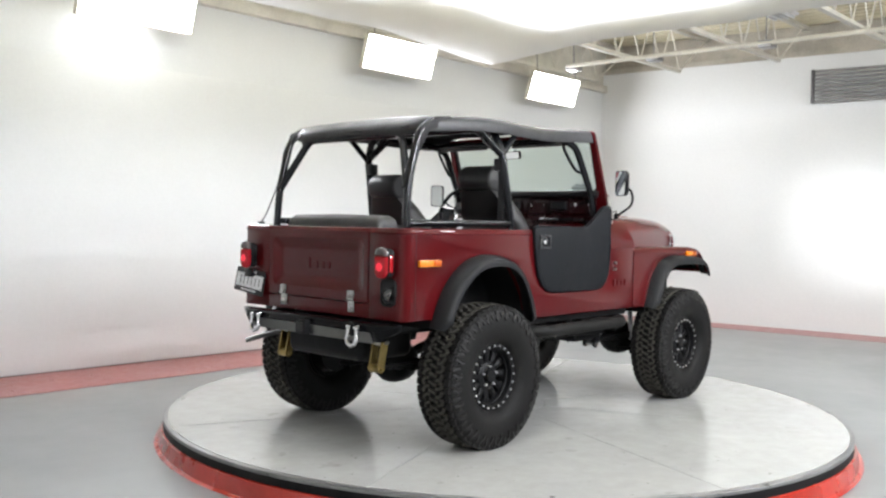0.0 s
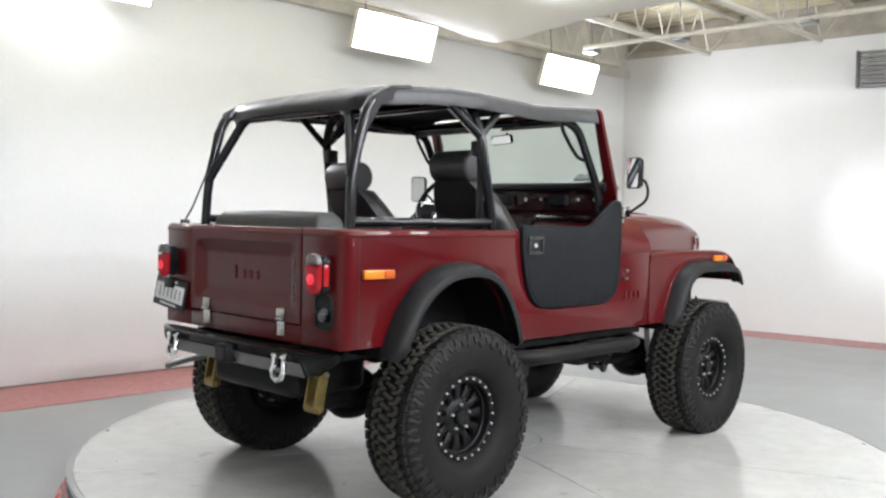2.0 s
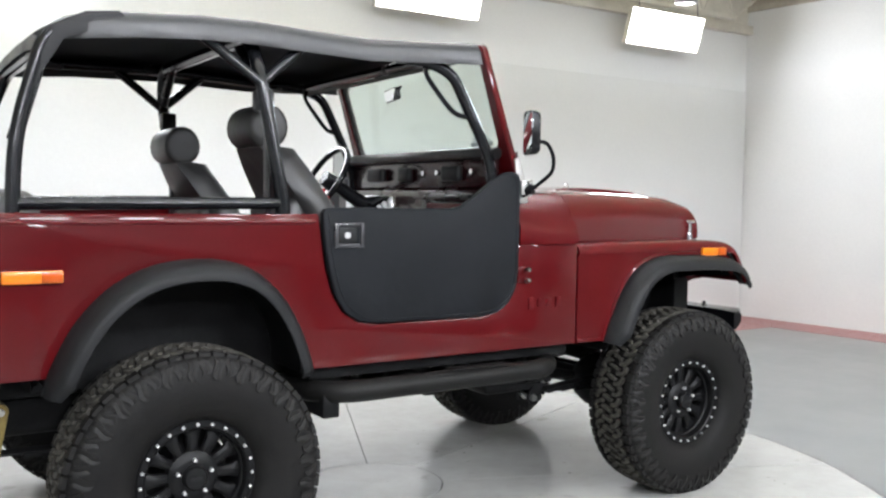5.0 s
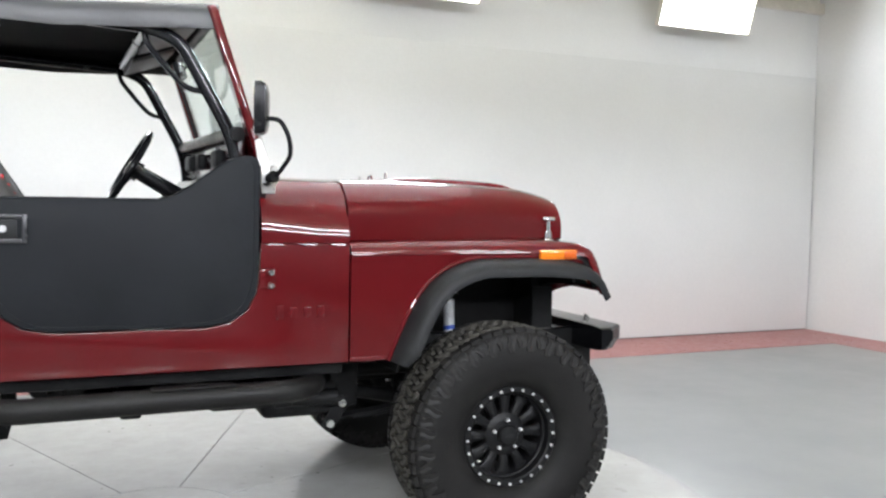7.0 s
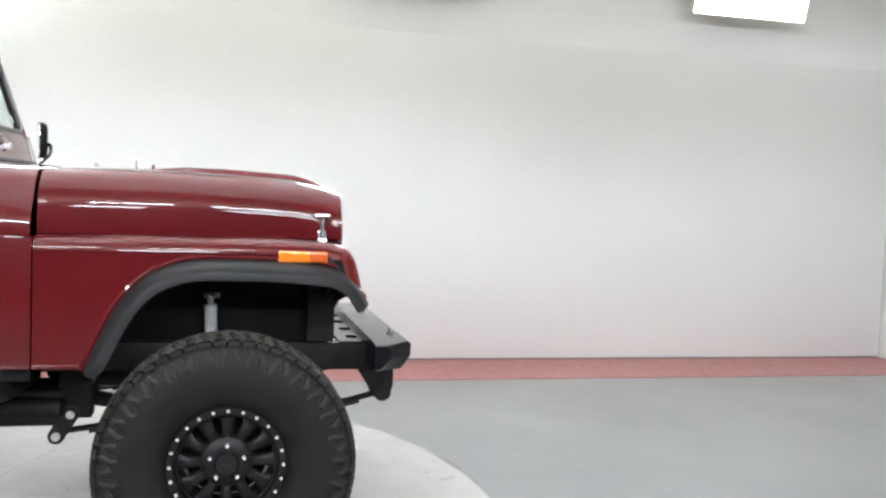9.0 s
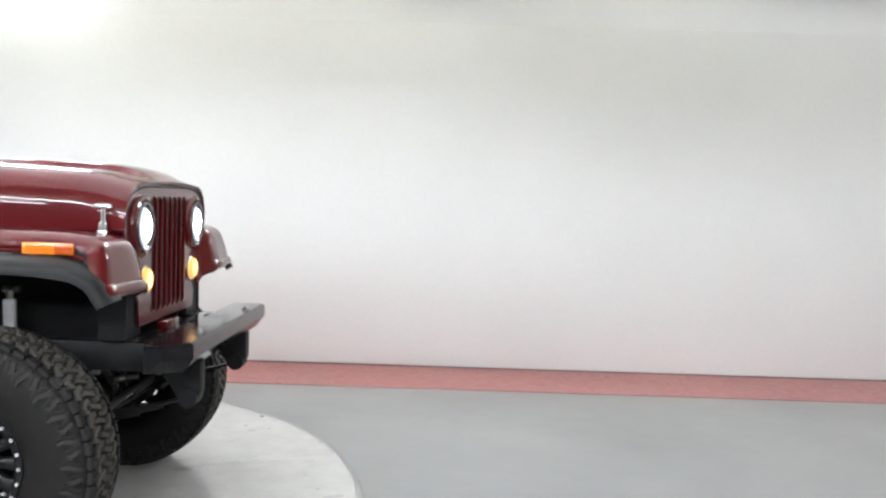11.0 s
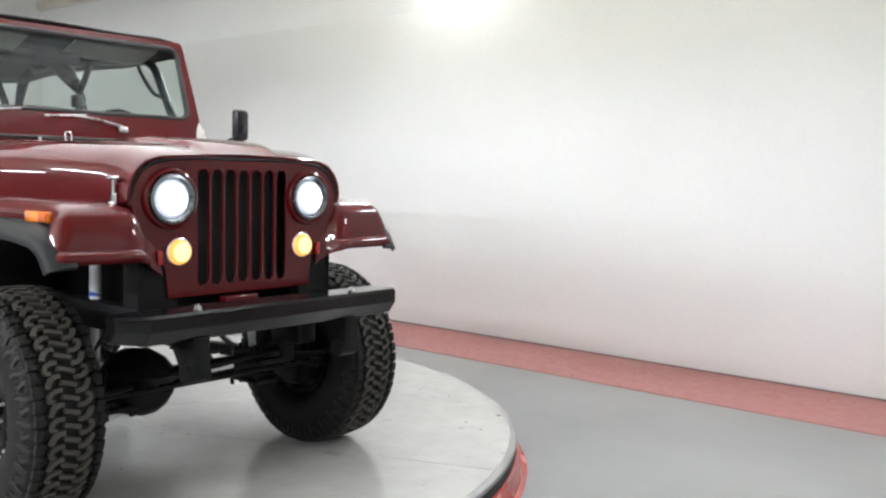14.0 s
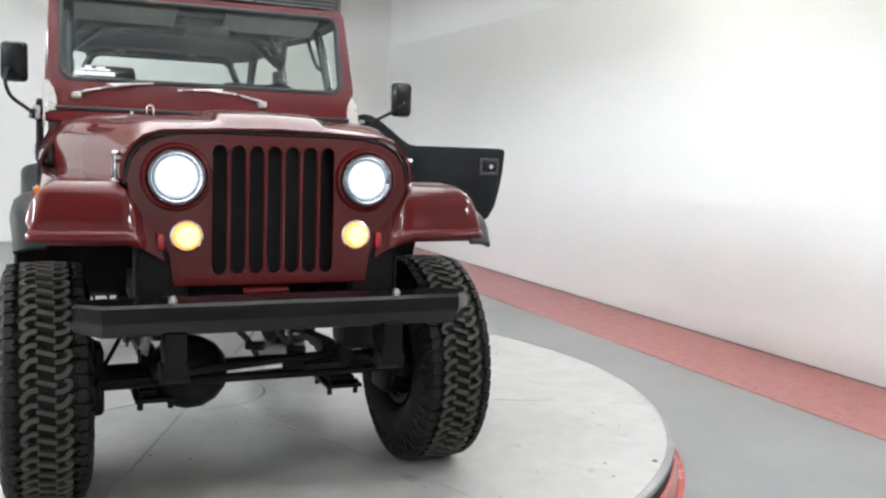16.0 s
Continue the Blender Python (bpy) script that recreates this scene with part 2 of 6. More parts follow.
M_RED_GLOW = glowing("dimly_lit_red_lens", (0.7, 0.008, 0.02), 0.13, (0.22, 0.006, 0.01))
M_RED_ON = glowing("lit_red_lens", (1.0, 0.03, 0.07), 0.7, (0.5, 0.02, 0.02))
M_CLEAR_LENS = surface("clear_lens", (0.1, 0.075, 0.075), 0.12, vary=0.15, big=20, fine=160, coat=0.8)
M_LED_RIM = glowing("dim_led_ring", (0.72, 0.84, 1.0), 0.75, (0.5, 0.5, 0.5))
M_LED = glowing("lit_led_headlamp", (0.92, 0.96, 1.0), 14.0)
M_PANEL_ON = glowing("lit_panel_diffuser", (1.0, 0.99, 0.97), 12.0)
M_MIRROR = surface("mirror_glass", (0.86, 0.88, 0.88), 0.03, 1.0, vary=0.02, big=3, fine=20, rough_vary=0.01)
M_GLASS = glass_material("windscreen_glass")
M_PLATE = surface("white_plate", (0.85, 0.86, 0.87), 0.35, vary=0.15, big=20, fine=120)
M_MARK_BLACK = surface("black_print", (0.015, 0.015, 0.016), 0.4, vary=0.1, big=20, fine=90)
M_MARK_WHITE = surface("white_print", (0.75, 0.75, 0.75), 0.4, vary=0.1, big=20, fine=90)
M_SHOCK = surface("silver_shock_body", (0.75, 0.76, 0.78), 0.25, 0.1, vary=0.15, big=14, fine=90)
M_PLATE_GREY = surface("dull_grey_steel", (0.16, 0.16, 0.155), 0.4, 0.3, vary=0.25, big=6, fine=90)
M_BUMPER = surface("gloss_black_steel", (0.0045, 0.0045, 0.0054), 0.14, vary=0.25, big=4, fine=80, spec=0.28)
M_BENCH = surface("faded_charcoal_vinyl", (0.06, 0.059, 0.057), 0.5, vary=0.2, big=6, fine=240, relief=0.0008)
M_BEZEL = surface("dull_chrome_bezel", (0.2, 0.205, 0.22), 0.25, 1.0, vary=0.2, big=12, fine=90)
M_RIM_GREY = surface("grey_handle_rim", (0.05, 0.05, 0.053), 0.3, 0.3, vary=0.15, big=9, fine=90)
M_BLUE = surface("blue_sticker", (0.02, 0.07, 0.4), 0.35, vary=0.2, big=14, fine=90)
M_VISOR = surface("grey_visor_vinyl", (0.2, 0.19, 0.18), 0.5, vary=0.15, big=9, fine=160)
M_SPOT = surface("dark_bolt_head", (0.06, 0.055, 0.05), 0.5, 0.4, vary=0.3, big=20, fine=90)


def folds(m, scale, dist):
    """Soft large folds under the fine grain of a cloth."""
    nt = m.node_tree
    fine = nt.nodes["Principled BSDF"].inputs["Normal"].links[0].from_node
    b = nt.nodes.new("ShaderNodeBump")
    b.inputs["Strength"].default_value, b.inputs["Distance"].default_value = 0.6, dist
    link(nt, noise_node(nt, coords(nt), scale, 3), b.inputs["Height"])
    link(nt, b.outputs[0], fine.inputs["Normal"])


folds(M_DOORSKIN, 5.0, 0.014)
folds(M_VINYL, 6.0, 0.012)
folds(M_SEAT, 8.0, 0.008)
folds(M_BENCH, 8.0, 0.012)


# ---- mesh helpers ----
V = Vector


def part(name, bm, material, parent=None, label="", sharp=35.0):
    bmesh.ops.remove_doubles(bm, verts=bm.verts, dist=1e-5)
    bmesh.ops.recalc_face_normals(bm, faces=bm.faces)
    lim = radians(sharp)
    for e in bm.edges:
        e.smooth = len(e.link_faces) == 2 and e.calc_face_angle(0.0) < lim
    for f in bm.faces:
        f.smooth = True
    me = bpy.data.meshes.new(name)
    bm.to_mesh(me)
    bm.free()
    me.materials.append(material)
    ob = new(name, me)
    ob.parent = parent
    if label:
        tagged(ob, label)
    return ob


def same_mesh(ob, name, m, parent):
    c = new(name, ob.data)
    c.parent = parent
    c.matrix_basis = m
    return c


def empty(name, label, category, group="", kind=""):
    return tagged(new(name), label, category, group, kind)


def add_box(bm, lo, hi, bevel=0.0, seg=2, m=None):
    lo, hi = V(lo), V(hi)
    g = bmesh.ops.create_cube(bm, size=1.0)
    vs = g["verts"]
    for v in vs:
        v.co = V([(lo[i] + hi[i]) / 2 + v.co[i] * (hi[i] - lo[i]) for i in range(3)])
    if bevel:
        es = list({e for v in vs for e in v.link_edges})
        r = bmesh.ops.bevel(bm, geom=es, offset=bevel, segments=seg, affect="EDGES", profile=0.5)
        vs = list({v for f in r["faces"] for v in f.verts} | {v for v in vs if v.is_valid})
    if m is not None:
        for v in vs:
            v.co = m @ v.co
    return vs


def frame_of(d):
    d = V(d).normalized()
    a = V((0, 0, 1)) if abs(d.z) < 0.9 else V((1, 0, 0))
    u = d.cross(a).normalized()
    return u, d.cross(u).normalized()


def add_cyl(bm, p, q, r, seg=16, r2=None, cap=True):
    p, q = V(p), V(q)
    u, w = frame_of(q - p)
    rings = []
    for c, rr in ((p, r), (q, r if r2 is None else r2)):
        rings.append([bm.verts.new(c + rr * (math.cos(2 * math.pi * k / seg) * u + math.sin(2 * math.pi * k / seg) * w)) for k in range(seg)])
    for k in range(seg):
        bm.faces.new((rings[0][k], rings[0][(k + 1) % seg], rings[1][(k + 1) % seg], rings[1][k]))
    if cap:
        bm.faces.new(rings[0][::-1])
        bm.faces.new(rings[1])


def rounded(pts, r=0.08, n=5):
    """A line of points with its corners turned into arcs."""
    pts = [V(p) for p in pts]
    out = [pts[0]]
    for a, b, c in zip(pts, pts[1:], pts[2:]):
        d = min(r, (a - b).length * 0.45, (c - b).length * 0.45)
        p, q = b + (a - b).normalized() * d, b + (c - b).normalized() * d
        for k in range(n + 1):
            t = k / n
            out.append(p * (1 - t) ** 2 + b * 2 * t * (1 - t) + q * t * t)
    return out + [pts[-1]]


def add_tube(bm, pts, r, seg=12, closed=False, flat=1.0):
    pts = [V(p) for p in pts]
    n = len(pts)
    rings, u = [], None
    for i in range(n):
        if closed:
            d = pts[(i + 1) % n] - pts[i - 1]
        else:
            d = pts[min(i + 1, n - 1)] - pts[max(i - 1, 0)]
        d.normalize()
        if u is None:
            u, w = frame_of(d)
        else:
            u = (u - d * u.dot(d)).normalized()
            w = d.cross(u)
        rr = r[i] if isinstance(r, (list, tuple)) else r
        rings.append([bm.verts.new(pts[i] + rr * (math.cos(2 * math.pi * k / seg) * u + flat * math.sin(2 * math.pi * k / seg) * w)) for k in range(seg)])
    for i in range(n if closed else n - 1):
        a, b = rings[i], rings[(i + 1) % n]
        for k in range(seg):
            bm.faces.new((a[k], a[(k + 1) % seg], b[(k + 1) % seg], b[k]))
    if not closed:
        bm.faces.new(rings[0][::-1])
        bm.faces.new(rings[-1])


def add_loft(bm, rows, ring=False, caps=False):
    """Skin between rows of points; ring: each row closes on itself."""
    vs = [[bm.verts.new(V(p)) for p in row] for row in rows]
    n = len(rows[0])
    for a, b in zip(vs, vs[1:]):
        for k in range(n if ring else n - 1):
            bm.faces.new((a[k], a[(k + 1) % n], b[(k + 1) % n], b[k]))
    if caps:
        bm.faces.new(vs[0][::-1])
        bm.faces.new(vs[-1])
    return vs


def add_sheet(bm, rows, thick, way=None):
    """A lofted sheet with real thickness, set off along its normals or one way."""
    vs = add_loft(bm, rows)
    flat = [v for row in vs for v in row]
    faces = list({f for v in flat for f in v.link_faces})
    for f in faces:
        f.normal_update()
    for v in flat:
        v.normal_update()
    off = {v: (V(way) if way else v.normal) * thick for v in flat}
    twin = {v: bm.verts.new(v.co - off[v]) for v in flat}
    for f in faces:
        bm.faces.new([twin[v] for v in reversed(f.verts)])
    for e in {e for f in faces for e in f.edges}:
        if len([f for f in e.link_faces if f in faces]) == 1:
            a, b = e.verts
            bm.faces.new((a, b, twin[b], twin[a]))


def add_prism(bm, outline, axis, a, b, bevel=0.0, seg=2):
    """An outline in the plane across an axis, made into a solid from a to b along it."""
    def at(p, d):
        return {"x": V((d, p[0], p[1])), "y": V((p[0], d, p[1])), "z": V((p[0], p[1], d))}[axis]
    lo = [bm.verts.new(at(p, a)) for p in outline]
    hi = [bm.verts.new(at(p, b)) for p in outline]
    n = len(outline)
    f1, f2 = bm.faces.new(lo), bm.faces.new(hi[::-1])
    for k in range(n):
        bm.faces.new((lo[k], lo[(k + 1) % n], hi[(k + 1) % n], hi[k]))
    if bevel:
        es = list(set(f1.edges) | set(f2.edges))
        bmesh.ops.recalc_face_normals(bm, faces=bm.faces)
        bmesh.ops.bevel(bm, geom=es, offset=bevel, segments=seg, affect="EDGES", profile=0.5)


def add_lathe(bm, prof, seg=48, m=None, closed=False):
    """A profile of (radius, y) turned round the y axis."""
    rows = []
    for k in range(seg):
        a = 2 * math.pi * k / seg
        row = [V((r * math.cos(a), y, r * math.sin(a))) for r, y in prof]
        rows.append([m @ p for p in row] if m is not None else row)
    rows.append(rows[0])
    vs = [[bm.verts.new(p) for p in row] for row in rows[:-1]]
    vs.append(vs[0])
    n = len(prof)
    for a, b in zip(vs, vs[1:]):
        for k in range(n if closed else n - 1):
            bm.faces.new((a[k], b[k], b[(k + 1) % n], a[(k + 1) % n]))


def round_rect(y0, y1, z0, z1, r, n=5):
    pts = []
    for cy, cz, a0 in ((y1 - r, z1 - r, 0), (y0 + r, z1 - r, 90), (y0 + r, z0 + r, 180), (y1 - r, z0 + r, 270)):
        for k in range(n + 1):
            a = radians(a0 + 90 * k / n)
            pts.append((cy + r * math.cos(a), cz + r * math.sin(a)))
    return pts


def circle2(cx, cy, r, n=24):
    return [(cx + r * math.cos(2 * math.pi * k / n), cy + r * math.sin(2 * math.pi * k / n)) for k in range(n)]


def B():
    return bmesh.new()


# ---- the hall ----
bm = B()
add_box(bm, (-9.4, -11.2, FLOOR_Z - 0.2), (9.7, 4.6, FLOOR_Z))
tagged(part("floor", bm, M_FLOOR), "worn grey epoxy-coated concrete floor with faint stains", "floor", kind="structure")
bm = B()
add_box(bm, (-9.11, 3.44, FLOOR_Z), (7.55, WALL_Y - 0.002, FLOOR_Z + 0.004))
add_prism(bm, [(7.55, 3.44), (7.85, -0.9), (8.05, -6.9), (8.95, -6.9), (8.5, -0.2), (8.12, 4.385), (7.55, 4.385)], "z", FLOOR_Z, FLOOR_Z + 0.004)
tagged(part("floor_stripe", bm, M_STRIPE), "faded red painted border along the foot of the walls", "floor marking", kind="structure")

bm = B()
add_box(bm, (-9.12, WALL_Y + 0.03, FLOOR_Z), (8.3, WALL_Y + 0.25, 3.67))
tagged(part("wall_north", bm, M_WALL), "tall white painted wall, upper part set back", "wall", kind="structure")
bm = B()
add_box(bm, (-9.12, WALL_Y, FLOOR_Z + 0.012), (8.12, WALL_Y + 0.029, 2.9), 0.004)
tagged(part("wall_lining", bm, M_WALL), "smooth white lining panels on the lower wall", "wall panel", kind="structure")
# dark strip stands in for the shadow line where wall meets floor
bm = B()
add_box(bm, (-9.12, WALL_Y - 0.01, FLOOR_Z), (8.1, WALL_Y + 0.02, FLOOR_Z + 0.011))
tagged(part("baseboard", bm, M_STEEL_DARK), "thin dark strip drawn as the shadow line at the wall foot", "baseboard", kind="structure")
bm = B()
add_prism(bm, [(8.14, 4.64), (8.14, 4.4), (8.55, -0.2), (9.4, -11.2), (9.6, -11.2), (8.75, -0.2), (8.35, 4.64)], "z", FLOOR_Z, 3.98)
tagged(part("wall_east", bm, M_WALL_R), "tall white end wall lit by the headlamps", "wall", kind="structure")
bm = B()
add_box(bm, (-9.4, -11.2, FLOOR_Z), (-9.12, 4.64, 4.0))
tagged(part("wall_west", bm, M_WALL), "white end wall behind the turntable", "wall", kind="structure")
# unseen wall added so the car's side reflects darkness
bm = B()
add_box(bm, (-9.4, -11.4, FLOOR_Z), (9.7, -11.2, 4.45))
tagged(part("wall_south", bm, M_DIM), "unseen wall far behind the open side, coloured dark as if unlit", "wall", kind="structure")
# beam on top of the long wall
bm = B()
add_box(bm, (-9.1, WALL_Y - 0.06, 3.67), (8.2, WALL_Y + 0.25, 3.79), 0.008)
add_box(bm, (-9.1, WALL_Y + 0.02, 3.79), (8.2, WALL_Y + 0.25, 4.5))
tagged(part("trim", bm, M_STEEL_WHITE), "grey-beige beam along the top of the long wall", "beam", kind="structure")
bm = B()
add_prism(bm, [(8.1, 4.4), (8.53, -0.2), (9.38, -11.2), (9.58, -11.2), (8.72, -0.2), (8.3, 4.6)], "z", 3.98, 4.06)
add_prism(bm, [(8.2, 4.4), (8.63, -0.2), (9.48, -11.2), (9.58, -11.2), (8.72, -0.2), (8.3, 4.6)], "z", 4.06, 4.455)
tagged(part("trim", bm, M_WOOD), "grey-beige plate on top of the end wall", "beam", kind="structure")
bm = B()
add_box(bm, (-9.3, -11.2, 4.0), (-9.04, 4.4, 4.1))
tagged(part("trim", bm, M_WOOD), "grey-beige plate on top of the far end wall", "beam", kind="structure")
# corrugated roof deck, ribs along y
bm = B()
rows = []
x, xs = -9.4, []
while x < 9.6:
    xs += [(x, 4.46), (x + 0.10, 4.46), (x + 0.125, 4.5), (x + 0.175, 4.5)]
    x += 0.2
rows = [[(a, y, z) for a, z in xs] for y in (-11.3, 4.6)]
add_sheet(bm, rows, 0.02, (0, 0, -1))
tagged(part("ceiling", bm, M_DECK, sharp=20), "cream corrugated steel roof deck", "ceiling", kind="structure")


def bar_joist(y):
    j = empty("bar_joist", "cream open-web steel roof joist under the deck", "roof joist", "roof joists")
    j.location = (0, y, 0)
    bm = B()
    add_box(bm, (-8.8, -0.045, 4.38), (8.55, 0.045, 4.44), 0.004)
    part("top_chord", bm, M_STEEL_WHITE, j)
    bm = B()
    add_box(bm, (-8.2, -0.035, 3.76), (7.5, 0.035, 3.81), 0.004)
    part("bottom_chord", bm, M_STEEL_WHITE, j)
    bm = B()
    x = 7.5
    add_cyl(bm, (8.35, 0, 4.38), (7.5, 0, 3.79), 0.013, 8)
    while x > -8.0:
        add_cyl(bm, (x, 0, 3.79), (x - 0.3, 0, 4.4), 0.011, 8)
        add_cyl(bm, (x - 0.3, 0, 4.4), (x - 0.6, 0, 3.79), 0.011, 8)
        x -= 0.6
    part("web", bm, M_STEEL_WHITE, j)


for jy in (4.12, 2.62, 1.05, -0.55, -2.15, -3.75, -5.35):
    bar_joist(jy)

pipe = empty("conduit", "white conduit with junction boxes under the joists", "conduit")
bm = B()
add_cyl(bm, (5.76, 3.52, 3.715), (5.95, -6.8, 3.69), 0.03, 12)
part("tube", bm, M_STEEL_WHITE, pipe)
for y in (3.5, 2.16, 0.56, -1.05, -2.65):
    bm = B()
    add_box(bm, (5.79, y - 0.11, 3.655), (5.97, y + 0.07, 3.745), 0.006)
    add_cyl(bm, (5.88, y, 3.745), (5.88, y, 4.46), 0.008, 8)
    part("junction_box", bm, M_EDGE, pipe)
strip = empty("strip_light", "unlit white ribbed strip light fitting under the roof deck", "strip light")
bm = B()
add_box(bm, (5.75, 0.62, 4.30), (7.1, 1.0, 4.34), 0.008)
part("tray", bm, M_WALL, strip)
for k in range(4):
    bm = B()
    add_cyl(bm, (5.78, 0.68 + 0.085 * k, 4.275), (7.07, 0.68 + 0.085 * k, 4.275), 0.019, 12)
    part("tube", bm, M_WALL_R, strip)
for hx in (5.9, 6.95):
    bm = B()
    add_cyl(bm, (hx, 0.81, 4.34), (hx, 0.81, 4.47), 0.006, 6)
    part("hanging_wire", bm, M_STEEL_DARK, strip)

# bank of wall pipes
rad = empty("pipe_radiator", "grey bank of horizontal heating pipes on the end wall", "radiator")
for y in (0.87, -2.9):
    bm = B()
    add_box(bm, (8.31 - 0.1 * (y - 0.87) * 0.95, y - 0.02, 3.25), (8.39 - 0.1 * (y - 0.87) * 0.95, y + 0.02, 3.75), 0.005)
    part("end_bracket", bm, M_STEEL_DARK, rad)
for k in range(9):
    bm = B()
    z = 3.275 + 0.056 * k
    add_cyl(bm, (8.35, 0.87, z), (8.69, -2.9, z), 0.019, 10)
    part("pipe", bm, M_PIPE, rad)

# louvred vent on the far end wall
vent = empty("wall_vent", "grey louvred air vent high on the far end wall", "vent")
bm = B()
for a, b in (((-9.12, 2.2, 3.26), (-9.06, 2.26, 3.78)), ((-9.12, 3.5, 3.26), (-9.06, 3.56, 3.78)), ((-9.12, 2.26, 3.26), (-9.06, 3.5, 3.31)), ((-9.12, 2.26, 3.73), (-9.06, 3.5, 3.78))):
    add_box(bm, a, b, 0.005)
part("frame", bm, M_EDGE, vent)
for k in range(8):
    bm = B()
    z = 3.33 + 0.058 * k
    add_box(bm, (-9.11, 2.26, z), (-9.05, 3.5, z + 0.008), 0, m=Matrix.Translation((-9.08, 0, z)) @ Matrix.Rotation(radians(35), 4, "Y") @ Matrix.Translation((9.08, 0, -z)))
    part("slat", bm, M_EDGE, vent)


# hanging cloth diffuser
def cloth():
    bm = B()
    rows = []
    n = 48
    x0, x1, y0, y1 = -3.1, 3.2, -3.0, 2.87
    for i in range(n + 1):
        row = []
        for k in range(n + 1):
            u, v = i / n, k / n
            x, y = x0 + (x1 - x0) * u, y0 + (y1 - y0) * v
            edge = min(u, 1 - u) * (x1 - x0), min(v, 1 - v) * (y1 - y0)
            d = min(edge)
            z = 3.41 + 0.12 * (1 - math.exp(-d / 0.25)) - 0.05 * math.sin(math.pi * u) * math.sin(math.pi * v)
            z -= 0.1 * math.exp(-((u - 1) ** 2 + (v - 1) ** 2) / 0.02)
            z += 0.035 * noise.noise((x * 0.9, y * 0.9, 1.7)) + 0.012 * noise.noise((x * 3, y * 3, 5.0))
            row.append((x + 0.04 * noise.noise((y, 3, 1)), y + 0.04 * noise.noise((x, 7, 2)), z))
        rows.append(row)
    add_sheet(bm, rows, 0.004, (0, 0, 1))
    c = tagged(part("ceiling_cloth", bm, M_CLOTH, sharp=80), "large sagging white diffusion cloth hung above the turntable", "cloth")
    for cx in (-3.0, 0, 3.0):
        for cy in (-2.9, 2.72):
            bm = B()
            add_cyl(bm, (cx, cy, 3.46), (cx, cy, 4.45), 0.006, 6)
            part("hanging_wire", bm, M_STEEL_DARK, c)


cloth()


def light_panel(x, y, turn=0):
    p = empty("light_panel", "bright flat white light panel hung high; those on the open side are added fill", "lamp", "wall light panels")
    p.matrix_basis = pose(x, y, 3.459, 17, 0, turn)
    bm = B()
    for a, b in (((-0.62, -0.03, -0.22), (0.62, 0.03, -0.205)), ((-0.62, -0.03, 0.205), (0.62, 0.03, 0.22)), ((-0.62, -0.03, -0.205), (-0.605, 0.03, 0.205)), ((0.605, -0.03, -0.205), (0.62, 0.03, 0.205))):
        add_box(bm, a, b, 0.003)
    part("frame", bm, M_STEEL_WHITE, p)
    bm = B()
    add_box(bm, (-0.603, -0.012, -0.203), (0.603, 0.012, 0.203))
    part("diffuser", bm, M_PANEL_ON, p)
    bm = B()
    add_box(bm, (-0.603, 0.013, -0.203), (0.603, 0.028, 0.203))
    part("back_plate", bm, M_STEEL_WHITE, p)
    for hx in (-0.5, 0.5):
        bm = B()
        add_cyl(bm, (hx, 0, 0.22), (hx, 0.3, 0.98), 0.006, 6)
        part("hanging_wire", bm, M_STEEL_DARK, p)


for px in PANEL_X:
    light_panel(px, 4.024)
# unseen panels added on the open side as fill for the upper wall
for px in FILL_PANEL_X:
    light_panel(px, -9.0, 180)


def lit_strip(x):
    p = empty("lit_strip_light", "lit white strip light hung on the open side", "lamp", "strip lights on the open side")
    p.matrix_basis = pose(x, -6.4, 3.96, 15, 0, 180)
    bm = B()
    add_box(bm, (-0.6, 0.0, -0.08), (0.6, 0.05, 0.08), 0.01)
    part("housing", bm, M_STEEL_WHITE, p)
    bm = B()
    add_box(bm, (-0.58, -0.02, -0.06), (0.58, -0.002, 0.06), 0.006)
    part("diffuser", bm, M_PANEL_ON, p)
    for hx in (-0.5, 0.5):
        bm = B()
        add_cyl(bm, (hx, 0.03, 0.08), (hx, 0.16, 0.52), 0.006, 6)
        part("hanging_wire", bm, M_STEEL_DARK, p)


for px in STRIP_X:
    lit_strip(px)

# ---- turntable ----
TC = V((-0.045, 0.01, 0.0))
TR = 2.445
table = empty("turntable", "round white vehicle turntable with a red skirt", "turntable")

def lathe_z(bm, prof, seg, centre):
    """A profile of (radius, z) turned about the vertical through centre."""
    vs = []
    for k in range(seg):
        a = 2 * math.pi * k / seg
        vs.append([bm.verts.new(centre + V((r * math.cos(a), r * math.sin(a), z))) for r, z in prof])
    for k in range(seg):
        a, b = vs[k], vs[(k + 1) % seg]
        for i in range(len(prof) - 1):
            bm.faces.new((a[i], b[i], b[i + 1], a[i + 1]))


bm = B()
lathe_z(bm, [(TR + 0.006, -0.07), (TR + 0.014, -0.073), (TR + 0.035, -0.16), (TR + 0.06, FLOOR_Z + 0.001), (TR - 0.05, FLOOR_Z + 0.001), (TR - 0.05, -0.07), (TR + 0.006, -0.07)], 160, TC)
part("skirt", bm, M_SKIRT, table, "glossy red painted skirt")
bm = B()
lathe_z(bm, [(TR - 0.03, -0.002), (TR, -0.002), (TR + 0.004, -0.006), (TR + 0.004, -0.022), (TR - 0.03, -0.022), (TR - 0.03, -0.002)], 160, TC)
part("edge_band", bm, M_EDGE, table, "thin grey metal edge")
# flush black disc stands in for the shade in the gap under the deck
bm = B()
lathe_z(bm, [(0.0, -0.075), (TR + 0.002, -0.075), (TR + 0.002, -0.023), (0.0, -0.023)], 128, TC)
part("dark_gap_disc", bm, M_CHASSIS, table, "black disc drawn as the shaded gap below the deck edge")
